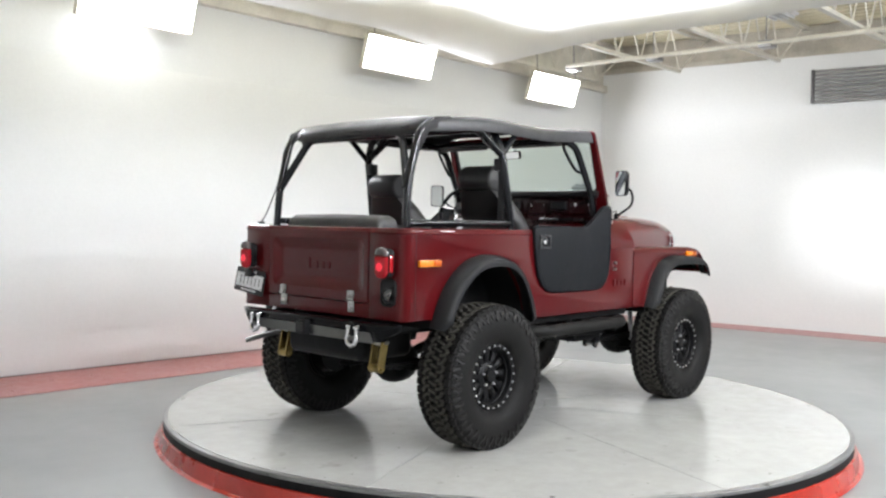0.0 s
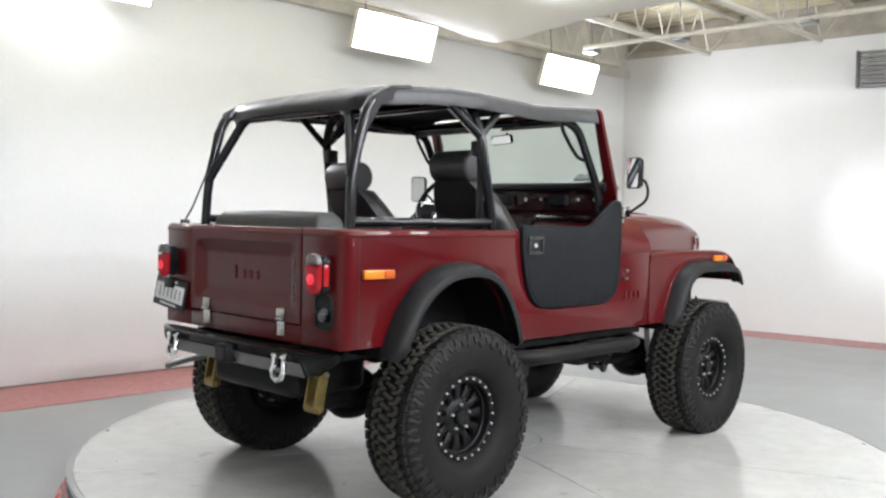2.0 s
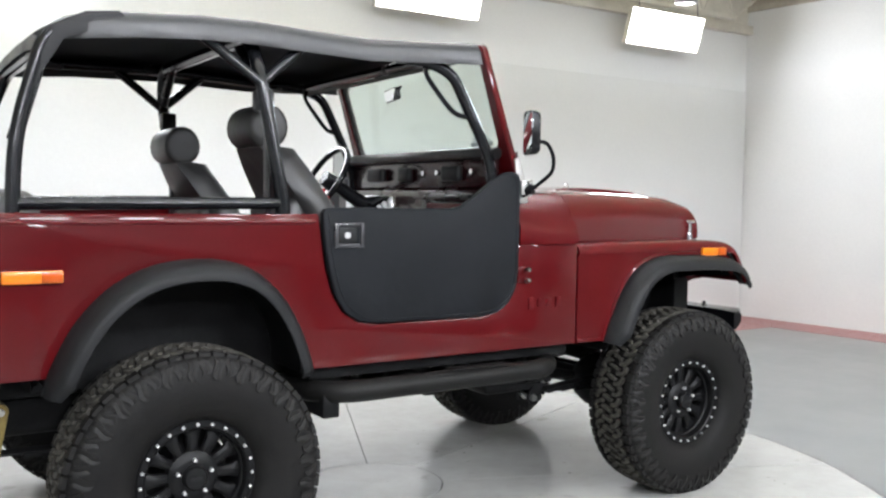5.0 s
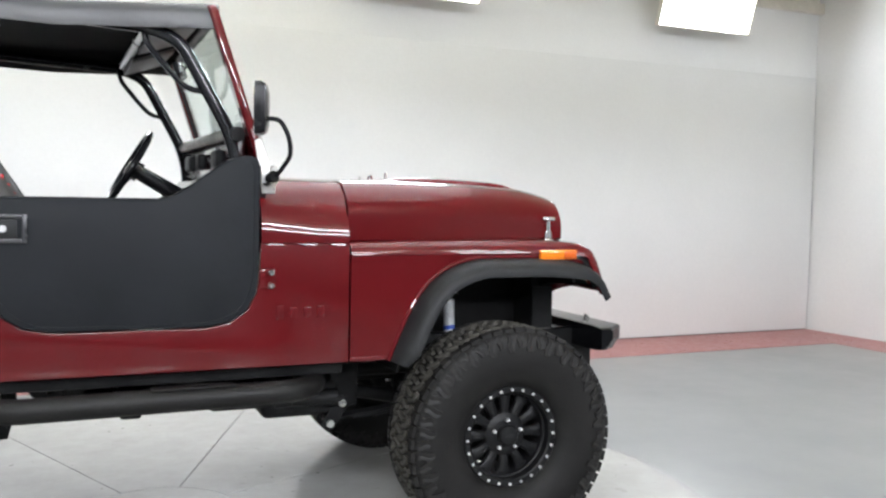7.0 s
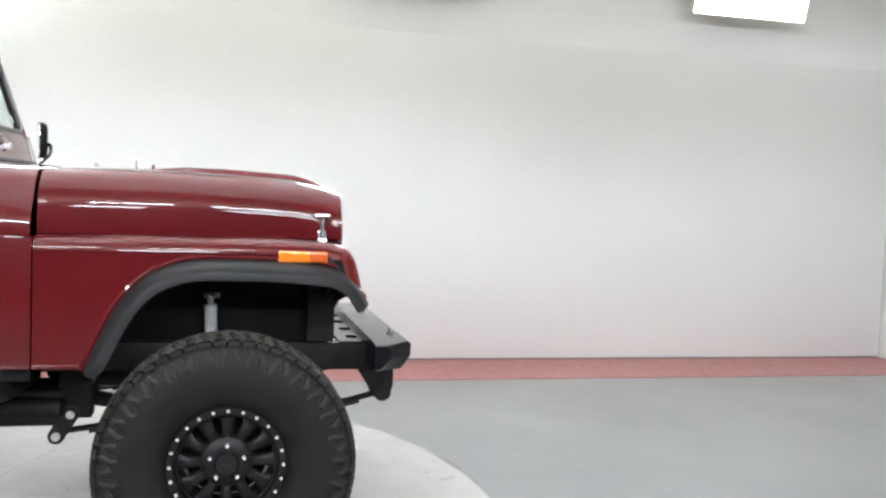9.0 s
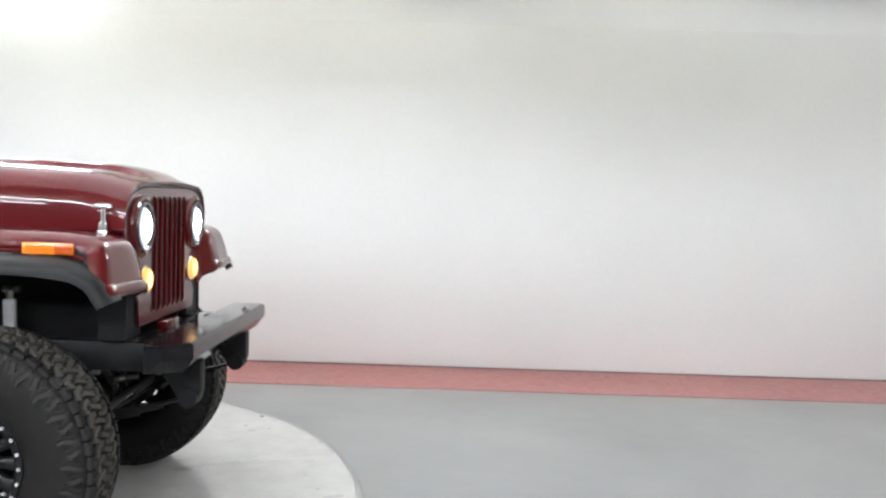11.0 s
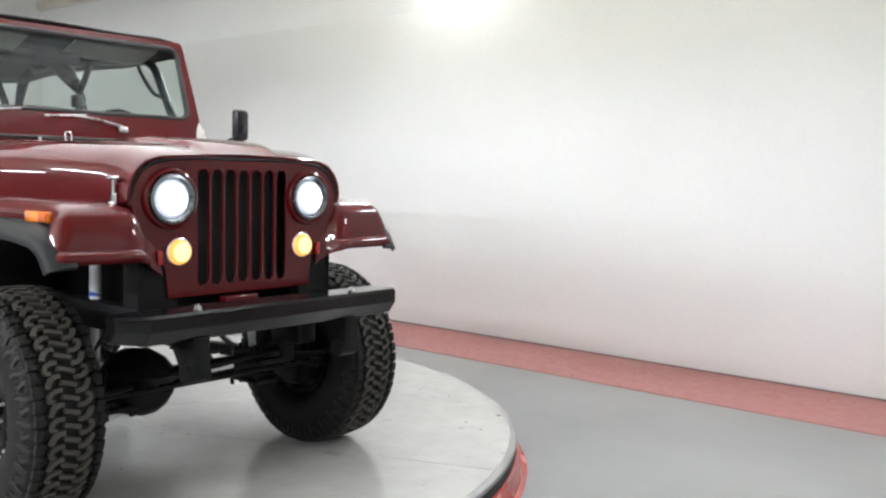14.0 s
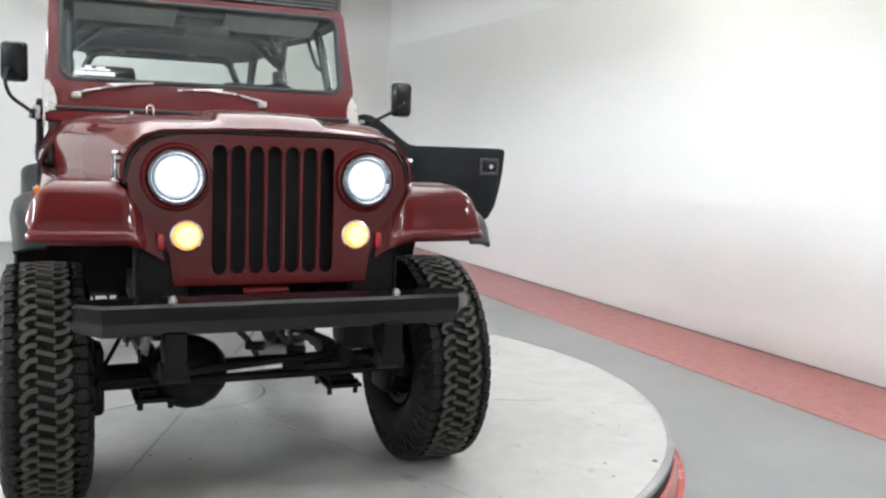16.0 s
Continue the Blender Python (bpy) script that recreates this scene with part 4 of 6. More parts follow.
FRONT_ARCH = spline([(0.714, 0.745), (0.735, 0.80), (0.762, 0.86), (0.80, 0.94), (0.85, 1.015), (0.915, 1.075), (0.995, 1.112), (1.075, 1.129), (1.2, 1.131), (1.35, 1.129), (1.5, 1.117), (1.565, 1.097), (1.620, 1.057), (1.664, 0.985)], 3)
REAR_ARCH = spline([(-1.652, 0.75), (-1.635, 0.803), (-1.607, 0.87), (-1.549, 0.972), (-1.462, 1.067), (-1.353, 1.133), (-1.24, 1.162), (-1.12, 1.166), (-1.02, 1.148), (-0.94, 1.108), (-0.858, 1.027), (-0.79, 0.905), (-0.75, 0.785), (-0.74, 0.75)], 3)
for s in (-1, 1):
    flare("front_flare", FRONT_ARCH, s, 0.098)
    flare("rear_flare", REAR_ARCH, s, 0.105)


# side markers
def marker(x0, x1, z, s):
    bm = B()
    y0, y1 = sorted((s * 0.7525, s * 0.772))
    add_box(bm, (x0, y0, z - 0.02), (x1, y1, z + 0.02), 0.005)
    m = part("side_marker", bm, M_AMBER, car, "amber side marker lamp")
    xm = x1 - 0.36 * (x1 - x0)
    bm = B()
    y0, y1 = sorted((s * 0.771, s * 0.7755))
    add_box(bm, (xm, y0, z - 0.017), (x1 - 0.004, y1, z + 0.017), 0.002)
    part("reflector", bm, M_AMBER_DEEP, m, "deep amber reflector")


for s in (-1, 1):
    marker(1.345, 1.515, 1.147, s)
    marker(-1.765, -1.588, 1.125, s)

# windscreen frame
LEAN = V((-0.2, 0, 0.63)).normalized()
WB = V((0.247, 0, 1.40))
WN = V((LEAN.z, 0, -LEAN.x))


def on_screen(y, u, out=0.0):
    return WB + LEAN * u + V((0.024 * (y + 0.7), y, 0)) + WN * out


inner = round_rect(-0.668, 0.668, 0.205, 0.622, 0.055, 6)
outer = []
for y, u in round_rect(-0.72, 0.72, 0.0, 0.662, 0.03, 6):
    outer.append((y * (1.032 - 0.075 * u), u))
bm = B()
slim = [(y * 0.992, 0.331 + (u - 0.331) * 0.99) for y, u in outer]
loops = [(slim, 0.02), (inner, 0.02), (inner, -0.012), (slim, -0.012), (outer, -0.006), (outer, 0.013)]
rows = [[on_screen(y, u, o) for y, u in pts] for pts, o in loops]
add_loft(bm, rows + [rows[0]], ring=True)
screen = part("windscreen_frame", bm, M_PAINT, car, "maroon windscreen frame", sharp=40)
bm = B()
add_tube(bm, [on_screen(y * 0.99, 0.4085 + (u - 0.4085) * 0.985, 0.012) for y, u in inner], 0.015, 8, closed=True)
part("screen_seal", bm, M_GASKET, screen, "black rubber glass seal")
bm = B()
add_loft(bm, [[on_screen(y * 0.99, 0.4085 + (u - 0.4085) * 0.985, o) for y, u in inner] for o in (0.006, 0.002)], ring=True, caps=True)
pane = part("glass", bm, M_GLASS, screen, "clear windscreen glass")
pane.visible_shadow = False
bm = B()
add_tube(bm, [on_screen(y, 0.062, 0.022) for y in np.linspace(-0.692, 0.692, 9)], 0.010, 8)
part("cowl_seal", bm, M_GASKET, screen, "black rubber seal below the screen")
# sticker with bars at the lower corner of the glass
bm = B()
for a, b, u0, u1 in ((-0.60, -0.43, 0.232, 0.252), (-0.585, -0.45, 0.258, 0.266), (-0.56, -0.53, 0.268, 0.28), (-0.51, -0.47, 0.268, 0.277)):
    vs = [bm.verts.new(on_screen(y, u, 0.0075)) for y, u in ((a, u0), (b, u0), (b, u1), (a, u1))]
    bm.faces.new(vs)
part("sticker", bm, M_MARK_WHITE, screen, "small white window sticker")
for y0, y1, u1 in ((-0.60, -0.34, 0.19), (0.25, -0.02, 0.178)):
    bm = B()
    sign = 1 if y1 > y0 else -1
    add_tube(bm, [on_screen(y0, 0.135, 0.03), on_screen((y0 + y1) / 2, 0.165, 0.04), on_screen(y1, u1, 0.04)], [0.007, 0.005, 0.004], 8)
    add_tube(bm, [on_screen(y1 - 0.13, u1 - 0.008, 0.034), on_screen(y1 + 0.08, u1 + 0.008, 0.034)], 0.005, 6)
    add_box(bm, tuple(on_screen(y0, 0.125, 0.01) - V((0.015, 0.02, 0.012))), tuple(on_screen(y0, 0.125, 0.03) + V((0.015, 0.02, 0.012))), 0.006)
    part("wiper", bm, M_SILVER, screen, "silver wiper arm with blade")


def screen_hinge(s):
    bm = B()
    pts = [(0.222, 1.375), (0.268, 1.375), (0.272, 1.41), (0.258, 1.46), (0.232, 1.53), (0.212, 1.57), (0.196, 1.56), (0.21, 1.46)]
    add_prism(bm, pts, "y", s * 0.742, s * 0.732, 0.003)
    add_cyl(bm, (0.245, s * 0.73, 1.42), (0.245, s * 0.757, 1.42), 0.014, 12)
    face = [(0.738, 0.195), (0.716, 0.19), (0.694, 0.15), (0.684, 0.105), (0.684, 0.05), (0.742, 0.035)]
    rows = [[on_screen(s * y, u, o) for y, u in face] for o in (0.021, 0.027)]
    add_loft(bm, rows, ring=True, caps=True)
    part("screen_hinge", bm, M_BRACKET, screen, "pale metal windscreen hinge plate")


both(screen_hinge)


# exterior mirrors
def mirror(s):
    y, z, x = (-0.853, 1.664, 0.175) if s < 0 else (0.982, 1.588, 0.245)
    m = Matrix.Translation((x, y, z)) @ Matrix.Rotation(radians(18 * s), 4, "Z")
    bm = B()
    rows = []
    for d, k in ((0.0, 1.0), (0.02, 1.0), (0.035, 0.9), (0.042, 0.6)):
        rows.append([m @ V((d, a * k, b * k)) for a, b in round_rect(-0.056, 0.056, -0.09, 0.09, 0.022, 4)])
    add_loft(bm, rows, ring=True, caps=True)
    h = part("side_mirror", bm, M_TRIM_DARK, car, "black side mirror on a bent arm")
    bm = B()
    add_prism(bm, round_rect(-0.049, 0.049, -0.083, 0.083, 0.02, 4), "x", -0.003, 0.001)
    for v in bm.verts:
        v.co = m @ v.co
    part("glass", bm, M_MIRROR, h, "mirror glass")
    bm = B()
    if s < 0:
        pts = [(0.258, -0.77, 1.43), (0.27, -0.80, 1.45), (0.292, -0.875, 1.505), (0.28, -0.895, 1.57), (0.25, -0.885, 1.628), (0.205, -0.86, 1.63)]
    else:
        pts = [(0.25, 0.775, 1.44), (0.275, 0.80, 1.455), (0.315, 0.92, 1.52), (0.305, 0.985, 1.565), (0.275, 0.985, 1.585)]
    add_tube(bm, rounded(pts, 0.05), 0.0085, 10)
    add_cyl(bm, (0.235, s * 0.745, 1.42), (0.255, s * 0.79, 1.435), 0.022, 12)
    part("arm", bm, M_TRIM_DARK, h)


both(mirror)

# half doors
DOOR = [(-0.700, 1.33), (-0.69, 1.22), (-0.672, 1.12), (-0.645, 1.02), (-0.605, 0.955), (-0.545, 0.918), (-0.46, 0.906), (0.03, 0.904), (0.105, 0.918), (0.165, 0.957), (0.198, 1.02), (0.209, 1.10),
        (0.211, 1.47), (0.20, 1.498), (0.17, 1.506), (0.13, 1.50), (0.085, 1.48), (-0.03, 1.395), (-0.085, 1.36), (-0.13, 1.35), (-0.66, 1.35), (-0.69, 1.345)]
HINGE = V((0.215, 0.75, 0))


def half_door(s):
    turn = Matrix.Identity(4)
    if s > 0:
        turn = Matrix.Translation(HINGE) @ Matrix.Rotation(radians(-86), 4, "Z") @ Matrix.Translation(-HINGE)

    def move(bm):
        for v in bm.verts:
            v.co = turn @ v.co
        return bm
    bm = B()
    add_prism(bm, DOOR, "y", s * 0.768, s * 0.738, 0.008, 3)
    d = part("half_door", move(bm), M_DOORSKIN, car, "closed charcoal half door with fabric grain" if s < 0 else "open charcoal half door with fabric grain")
    bm = B()
    cx, cz = sum(p[0] for p in DOOR) / len(DOOR), sum(p[1] for p in DOOR) / len(DOOR)
    loop = [V((cx + (x - cx) * 0.955, s * 0.7685, cz + (z - cz) * 0.95)) for x, z in DOOR]
    add_tube(bm, rounded(loop, 0.03, 3), 0.0022, 6)
    part("door_piping", move(bm), M_DOORSKIN, d)
    bm = B()
    y0, y1 = sorted((s * 0.768, s * 0.778))
    for a, b in (((-0.655, y0, 1.20), (-0.64, y1, 1.292)), ((-0.548, y0, 1.20), (-0.533, y1, 1.292)), ((-0.64, y0, 1.20), (-0.548, y1, 1.214)), ((-0.64, y0, 1.278), (-0.548, y1, 1.292))):
        add_box(bm, a, b, 0.003)
    hd = part("door_handle", move(bm), M_RIM_GREY, d, "square paddle door handle with a bright rim")
    bm = B()
    add_box(bm, (-0.638, min(s * 0.7685, s * 0.774), 1.216), (-0.562, max(s * 0.7685, s * 0.774), 1.277), 0.004)
    add_cyl(bm, (-0.6, s * 0.772, 1.247), (-0.6, s * 0.779, 1.247), 0.013, 14)
    part("paddle", move(bm), M_TRIM, hd)
    bm = B()
    add_cyl(bm, (-0.604, s * 0.775, 1.246), (-0.604, s * 0.781, 1.246), 0.012, 14)
    part("lock_cylinder", move(bm), M_BOLT, hd, "chrome lock cylinder")
    for z in (1.07, 1.44):
        bm = B()
        y0, y1 = sorted((s * 0.752, s * 0.774))
        add_box(bm, (0.212, y0, z - 0.03), (0.272, y1 - 0.012 if s > 0 else y1, z + 0.03), 0.004) if z > 1.2 else add_box(bm, (0.212, min(s * 0.7505, s * 0.757), z - 0.034), (0.27, max(s * 0.7505, s * 0.757), z + 0.034), 0.003)
        for bz in (z - 0.023, z + 0.023):
            add_cyl(bm, (0.25, s * 0.77, bz), (0.25, s * 0.784, bz), 0.011, 10)
        part("hinge", bm, M_PAINT if z < 1.2 else M_BRACKET, d)


both(half_door)
for s in (-1, 1):
    for z in (1.047, 1.093):
        bm = B()
        add_cyl(bm, (0.25, s * 0.774, z), (0.25, s * 0.788, z), 0.012, 12, 0.009)
        part("hinge_bolt", bm, M_ZINC, car)
    for k, h in enumerate((0.05, 0.035, 0.035, 0.045)):
        bm = B()
        y0, y1 = sorted((s * 0.751, s * 0.756))
        x = 0.288 + 0.05 * k
        add_box(bm, (x - 0.014, y0, 0.945 - h / 2), (x + 0.014, y1, 0.945 + h / 2), 0.002)
        part("badge_bar", bm, M_PAINT, car)


# bonnet catches, loops
def catch(s):
    bm = B()
    y = s * 0.528
    add_cyl(bm, (1.518, y, 1.20), (1.518, y, 1.285), 0.008, 10)
    add_box(bm, (1.487, y - 0.012, 1.279), (1.549, y + 0.012, 1.296), 0.007, 3)
    c = part("bonnet_catch", bm, M_CHROME, hood, "chrome bonnet catch")
    bm = B()
    add_box(bm, (1.498, y - 0.014, 1.186), (1.538, y + 0.014, 1.202), 0.005)
    add_tube(bm, rounded([(1.507, y, 1.195), (1.507, y, 1.232), (1.529, y, 1.232), (1.529, y, 1.195)], 0.01), 0.005, 8)
    part("catch_base", bm, M_CHROME, c)
    bm = B()
    add_box(bm, (1.502, min(y, y - s * 0.03), 1.255), (1.534, max(y, y - s * 0.03), 1.268), 0.004)
    part("keeper", bm, M_PAINT, c)


both(catch)
bm = B()
add_tube(bm, rounded([(0.832, -0.353, 1.42), (0.832, -0.353, 1.474), (0.832, -0.327, 1.474), (0.832, -0.327, 1.42)], 0.012), 0.003, 8)
part("windscreen_loop", bm, M_CHROME, hood, "chrome tie-down loop")
bm = B()
add_box(bm, (0.685, -0.46, 1.425), (0.715, -0.36, 1.436), 0.004)
add_cyl(bm, (0.70, -0.40, 1.43), (0.70, -0.40, 1.452), 0.006, 10)
part("screen_rest", bm, M_ZINC, hood)
bm = B()
add_tube(bm, [(0.872, -0.026 + 0.028 * math.cos(a), 1.445 + 0.02 * math.sin(a)) for a in np.linspace(0, math.pi, 9)], 0.005, 8)
part("bonnet_loop", bm, M_PAINT, hood)
bm = B()
add_box(bm, (0.46, -0.10, 1.43), (0.52, 0.02, 1.442), 0.004)
part("vent_lid", bm, M_PAINT, car)

# ---- roll cage ----
bm = B()
add_tube(bm, rounded([(0.16, -0.645, 1.30), (0.15, -0.64, 1.55), (-0.045, -0.62, 1.91), (-0.16, -0.61, 1.95), (-0.85, -0.60, 1.98), (-1.50, -0.598, 1.966), (-1.612, -0.596, 1.895), (-1.70, -0.595, 1.575), (-1.712, -0.605, 1.30)], 0.13), 0.024, 14)
cage = part("roll_cage", bm, M_TUBE, car, "glossy black tubular roll cage")
bm = B()
add_tube(bm, rounded([(0.16, 0.645, 1.30), (0.15, 0.64, 1.55), (-0.045, 0.62, 1.91), (-0.16, 0.61, 1.95), (-0.85, 0.60, 1.98), (-1.50, 0.598, 1.966), (-1.612, 0.596, 1.895), (-1.70, 0.595, 1.575), (-1.712, 0.605, 1.30)], 0.13), 0.024, 14)
part("side_tube", bm, M_TUBE, cage)
bm = B()
add_tube(bm, rounded([(-0.80, -0.65, 1.18), (-0.805, -0.648, 1.36), (-0.885, -0.625, 1.83), (-0.90, -0.55, 1.975), (-0.90, 0.55, 1.975), (-0.885, 0.625, 1.83), (-0.805, 0.648, 1.36), (-0.80, 0.65, 1.18)], 0.09), 0.026, 14)
part("main_hoop", bm, M_TUBE, cage)
bm = B()
add_tube(bm, rounded([(-1.70, -0.592, 1.56), (-1.585, -0.43, 1.885), (-1.585, 0.43, 1.885), (-1.70, 0.592, 1.56)], 0.06), 0.024, 14)
part("rear_hoop", bm, M_TUBE, cage)
bm = B()
add_tube(bm, [(-0.15, -0.6, 1.955), (-0.15, 0.6, 1.955)], 0.022, 12)
part("front_cross_tube", bm, M_TUBE, cage)
for s in (-1, 1):
    bm = B()
    add_tube(bm, [(-0.884, 0.628 * s, 1.80), (-0.70, 0.60 * s, 1.965)], 0.02, 12)
    part("brace", bm, M_TUBE, cage)
    bm = B()
    add_tube(bm, [(-0.884, 0.628 * s, 1.80), (-1.10, 0.60 * s, 1.96)], 0.02, 12)
    part("brace", bm, M_TUBE, cage)
    bm = B()
    add_tube(bm, [(-0.884, 0.62 * s, 1.80), (-0.895, 0.42 * s, 1.965)], 0.02, 12)
    part("brace", bm, M_TUBE, cage)
    bm = B()
    add_tube(bm, [(-1.71, 0.60 * s, 1.352), (-0.81, 0.647 * s, 1.362)], 0.022, 12)
    part("side_rail", bm, M_TUBE, cage)
    bm = B()
    add_tube(bm, rounded([(-0.165, 0.59 * s, 1.955), (-0.155, 0.592 * s, 1.895), (-0.077, 0.60 * s, 1.80), (-0.02, 0.61 * s, 1.742), (0.045, 0.63 * s, 1.732)], 0.05), 0.011, 10)
    part("grab_handle", bm, M_TUBE, cage)
    # belt reels
    bm = B()
    add_box(bm, (-0.90, s * 0.60 - 0.03, 1.70), (-0.83, s * 0.60 + 0.03, 1.78), 0.012)
    add_box(bm, (-0.855, s * 0.60 - 0.022, 1.2), (-0.845, s * 0.60 + 0.022, 1.72), 0.003)
    part("seat_belt", bm, M_VINYL, cage, "black belt and reel on the hoop")


# ---- bikini top ----
def top_cloth():
    bm = B()
    stations = [(0.078, 2.044, 0.692), (0.0, 2.044, 0.678), (-0.2, 2.03, 0.662), (-0.45, 2.018, 0.655), (-0.7, 2.022, 0.65), (-0.9, 2.032, 0.648), (-1.1, 2.026, 0.64), (-1.3, 2.016, 0.63), (-1.46, 2.0, 0.622), (-1.54, 1.98, 0.592), (-1.59, 1.95, 0.535), (-1.615, 1.925, 0.47), (-1.62, 1.88, 0.45)]
    rows = []
    for i, (x, z, w) in enumerate(stations):
        side = 0.075 if i < 9 else 0.06 * max(0, 12 - i) / 3
        half = [(w + 0.006, z - 0.03 - side * 0.9), (w + 0.01, z - 0.045), (w, z - 0.02), (w - 0.03, z - 0.004), (w - 0.12, z + 0.006), (w * 0.6, z + 0.01), (w * 0.3, z + 0.012), (0, z + 0.012)]
        def sag(y):
            return -0.016 * math.sin(math.pi * min(1, abs(y) / w)) * (1 if -0.85 < x < -0.1 or -1.4 < x < -0.95 else 0.2) + 0.006 * noise.noise((x * 5, y * 5, 0.3))
        pts = [(x, -y, zz + sag(y)) for y, zz in half] + [(x, y, zz + sag(-y)) for y, zz in half[-2::-1]]
        rows.append(pts)
    add_sheet(bm, rows, 0.006)
    bmesh.ops.recalc_face_normals(bm, faces=bm.faces)
    t = part("bikini_top", bm, M_VINYL, car, "black vinyl bikini top stretched over the cage", sharp=70)
    t.data.materials.append(M_LINING)
    for face in t.data.polygons:
        if face.normal.z < -0.3:
            face.material_index = 1
    for s in (-1, 1):
        # corner flap wrapped down the rear leg of the cage, and its strap
        bm = B()
        flap = []
        arch = [V((-1.38, s * 0.606, 1.975)), V((-1.48, s * 0.606, 1.966)), V((-1.575, s * 0.604, 1.92)), V((-1.638, s * 0.602, 1.80)), V((-1.668, s * 0.602, 1.69)), V((-1.708, s * 0.607, 1.575))]
        leg_top, foot = V((-1.597, s * 0.47, 1.91)), V((-1.708, s * 0.607, 1.575))
        for k in range(11):
            f = k / 10
            i = min(4, int(f * 5))
            p = arch[i].lerp(arch[i + 1], f * 5 - i) + V((-0.05 * f * (1 - f), s * 0.018 * (1 - 0.8 * f), 0.026 * (1 - f)))
            q = leg_top.lerp(foot, f) + V((-0.03, 0, 0.01))
            cover = 0.13 + 0.87 * max(0.0, 1 - f / 0.45) ** 0.8
            e = p.lerp(q, cover)
            hem = p + V((0.035 * (1 - f) + 0.012, s * 0.002, -0.035 * (1 - f) - 0.025))
            bow = V((-0.012, s * 0.008, 0.01)) * (1 - f)
            flap.append([hem, p + V((0.01, s * 0.006, -0.012)), p, p.lerp(e, 0.35) + bow, p.lerp(e, 0.7) + bow, e])
        add_sheet(bm, flap, 0.005)
        part("corner_flap", bm, M_FLAP, t, sharp=70)
        if s < 0:
            continue
        bm = B()
        add_tube(bm, [(-1.715, s * 0.60, 1.585), (-1.79, s * 0.612, 1.40), (-1.83, s * 0.622, 1.33)], 0.005, 6)
        add_box(bm, (-1.845, s * 0.622 - 0.012, 1.322), (-1.80, s * 0.622 + 0.012, 1.345), 0.004)
        part("tie_strap", bm, M_VINYL, t)


top_cloth()


# ---- inside ----
def pad(bm, rows_pts):
    add_loft(bm, rows_pts, ring=True, caps=True)


def seat(s):
    yc = 0.385 * s
    shift = V((-0.035, 0.02, -0.04)) if s > 0 else V((0.05, 0, 0.005))
    bm = B()
    rows = []
    for f in np.linspace(0, 1, 9):
        x, z = -0.50 - 0.33 * f, 1.02 + 0.55 * f
        w = 0.25 * (1 - 0.42 * max(0, (f - 0.45) / 0.55) ** 2.2)
        th = 0.075 - 0.02 * f
        bulge = 0.015 * math.sin(math.pi * f * 3) ** 2
        ring = [(x - 0.06, -w * 0.9), (x - 0.075, 0), (x - 0.06, w * 0.9), (x - 0.01, w), (x + th, w * 0.96), (x + th + 0.03, w * 0.72), (x + th - 0.012 + bulge, w * 0.6), (x + th + bulge - 0.006, 0), (x + th - 0.012 + bulge, -w * 0.6), (x + th + 0.03, -w * 0.72), (x + th, -w * 0.96), (x - 0.01, -w)]
        rows.append([(a, yc + b, z) for a, b in ring])
    rows = [[tuple(V(p).lerp(V((-0.48, yc, 1.0)), 0.3)) for p in rows[0]]] + rows + [[tuple(V(p).lerp(V((-0.82, yc, 1.59)), 0.45)) for p in rows[-1]]]
    pad(bm, rows)
    se = part("front_seat", bm, M_SEAT, car, "charcoal vinyl bucket seat", sharp=60)
    se.location = shift
    bm = B()
    rows = []
    for y, k in ((-0.135, 0.72), (-0.13, 0.92), (-0.115, 1.0), (0.115, 1.0), (0.13, 0.92), (0.135, 0.72)):
        rows.append([(-0.855 + 0.085 * k * math.cos(radians(a)) * 0.95, yc + y, 1.65 + 0.087 * k * math.sin(radians(a))) for a in range(0, 360, 20)])
    pad(bm, rows)
    part("headrest", bm, M_SEAT, se, "round bolster headrest", sharp=60)
    bm = B()
    rows = []
    for f in np.linspace(0, 1, 6):
        x = -0.50 + 0.5 * f
        rows.append([(x, yc + y, 0.98 + 0.06 * f + z) for y, z in round_rect(-0.25, 0.25, -0.08, 0.07, 0.05, 4)])
    pad(bm, rows)
    part("cushion", bm, M_SEAT, se, sharp=60)
    bm = B()
    rows = []
    for y, k in ((-0.2, 0.75), (-0.19, 0.94), (-0.17, 1.0), (0.17, 1.0), (0.19, 0.94), (0.2, 0.75)):
        rows.append([(-0.755 + x * k, yc + y, 1.29 + z * k) for x, z in round_rect(-0.055, 0.07, -0.09, 0.09, 0.04, 4)])
    pad(bm, rows)
    part("back_pad", bm, M_SEAT, se, sharp=60)
    bm = B()
    for k in range(4):
        f = 0.70 - 0.055 * k
        add_box(bm, (-0.455 - 0.33 * f, yc - 0.205, 1.012 + 0.55 * f), (-0.425 - 0.33 * f, yc - 0.165, 1.032 + 0.55 * f), 0.003)
    part("label_bars", bm, M_RED_LENS, se, "small red bars on the bolster")


both(seat)
bm = B()
rows = []
for y, k in ((-0.43, 0.7), (-0.42, 0.93), (-0.39, 1.0), (0, 1.03), (0.39, 1.0), (0.42, 0.93), (0.43, 0.7)):
    rows.append([(-1.69 + x * 0.9, y, 1.20 + (z - 1.20) * k) for x, z in round_rect(-0.08, 0.10, 0.95, 1.395, 0.06, 5)])
pad(bm, rows)
bench = part("rear_bench", bm, M_BENCH, car, "charcoal vinyl rear bench backrest", sharp=60)
bm = B()
add_box(bm, (-1.58, -0.42, 0.95), (-1.2, 0.42, 1.08), 0.04, 3)
part("cushion", bm, M_SEAT, bench)
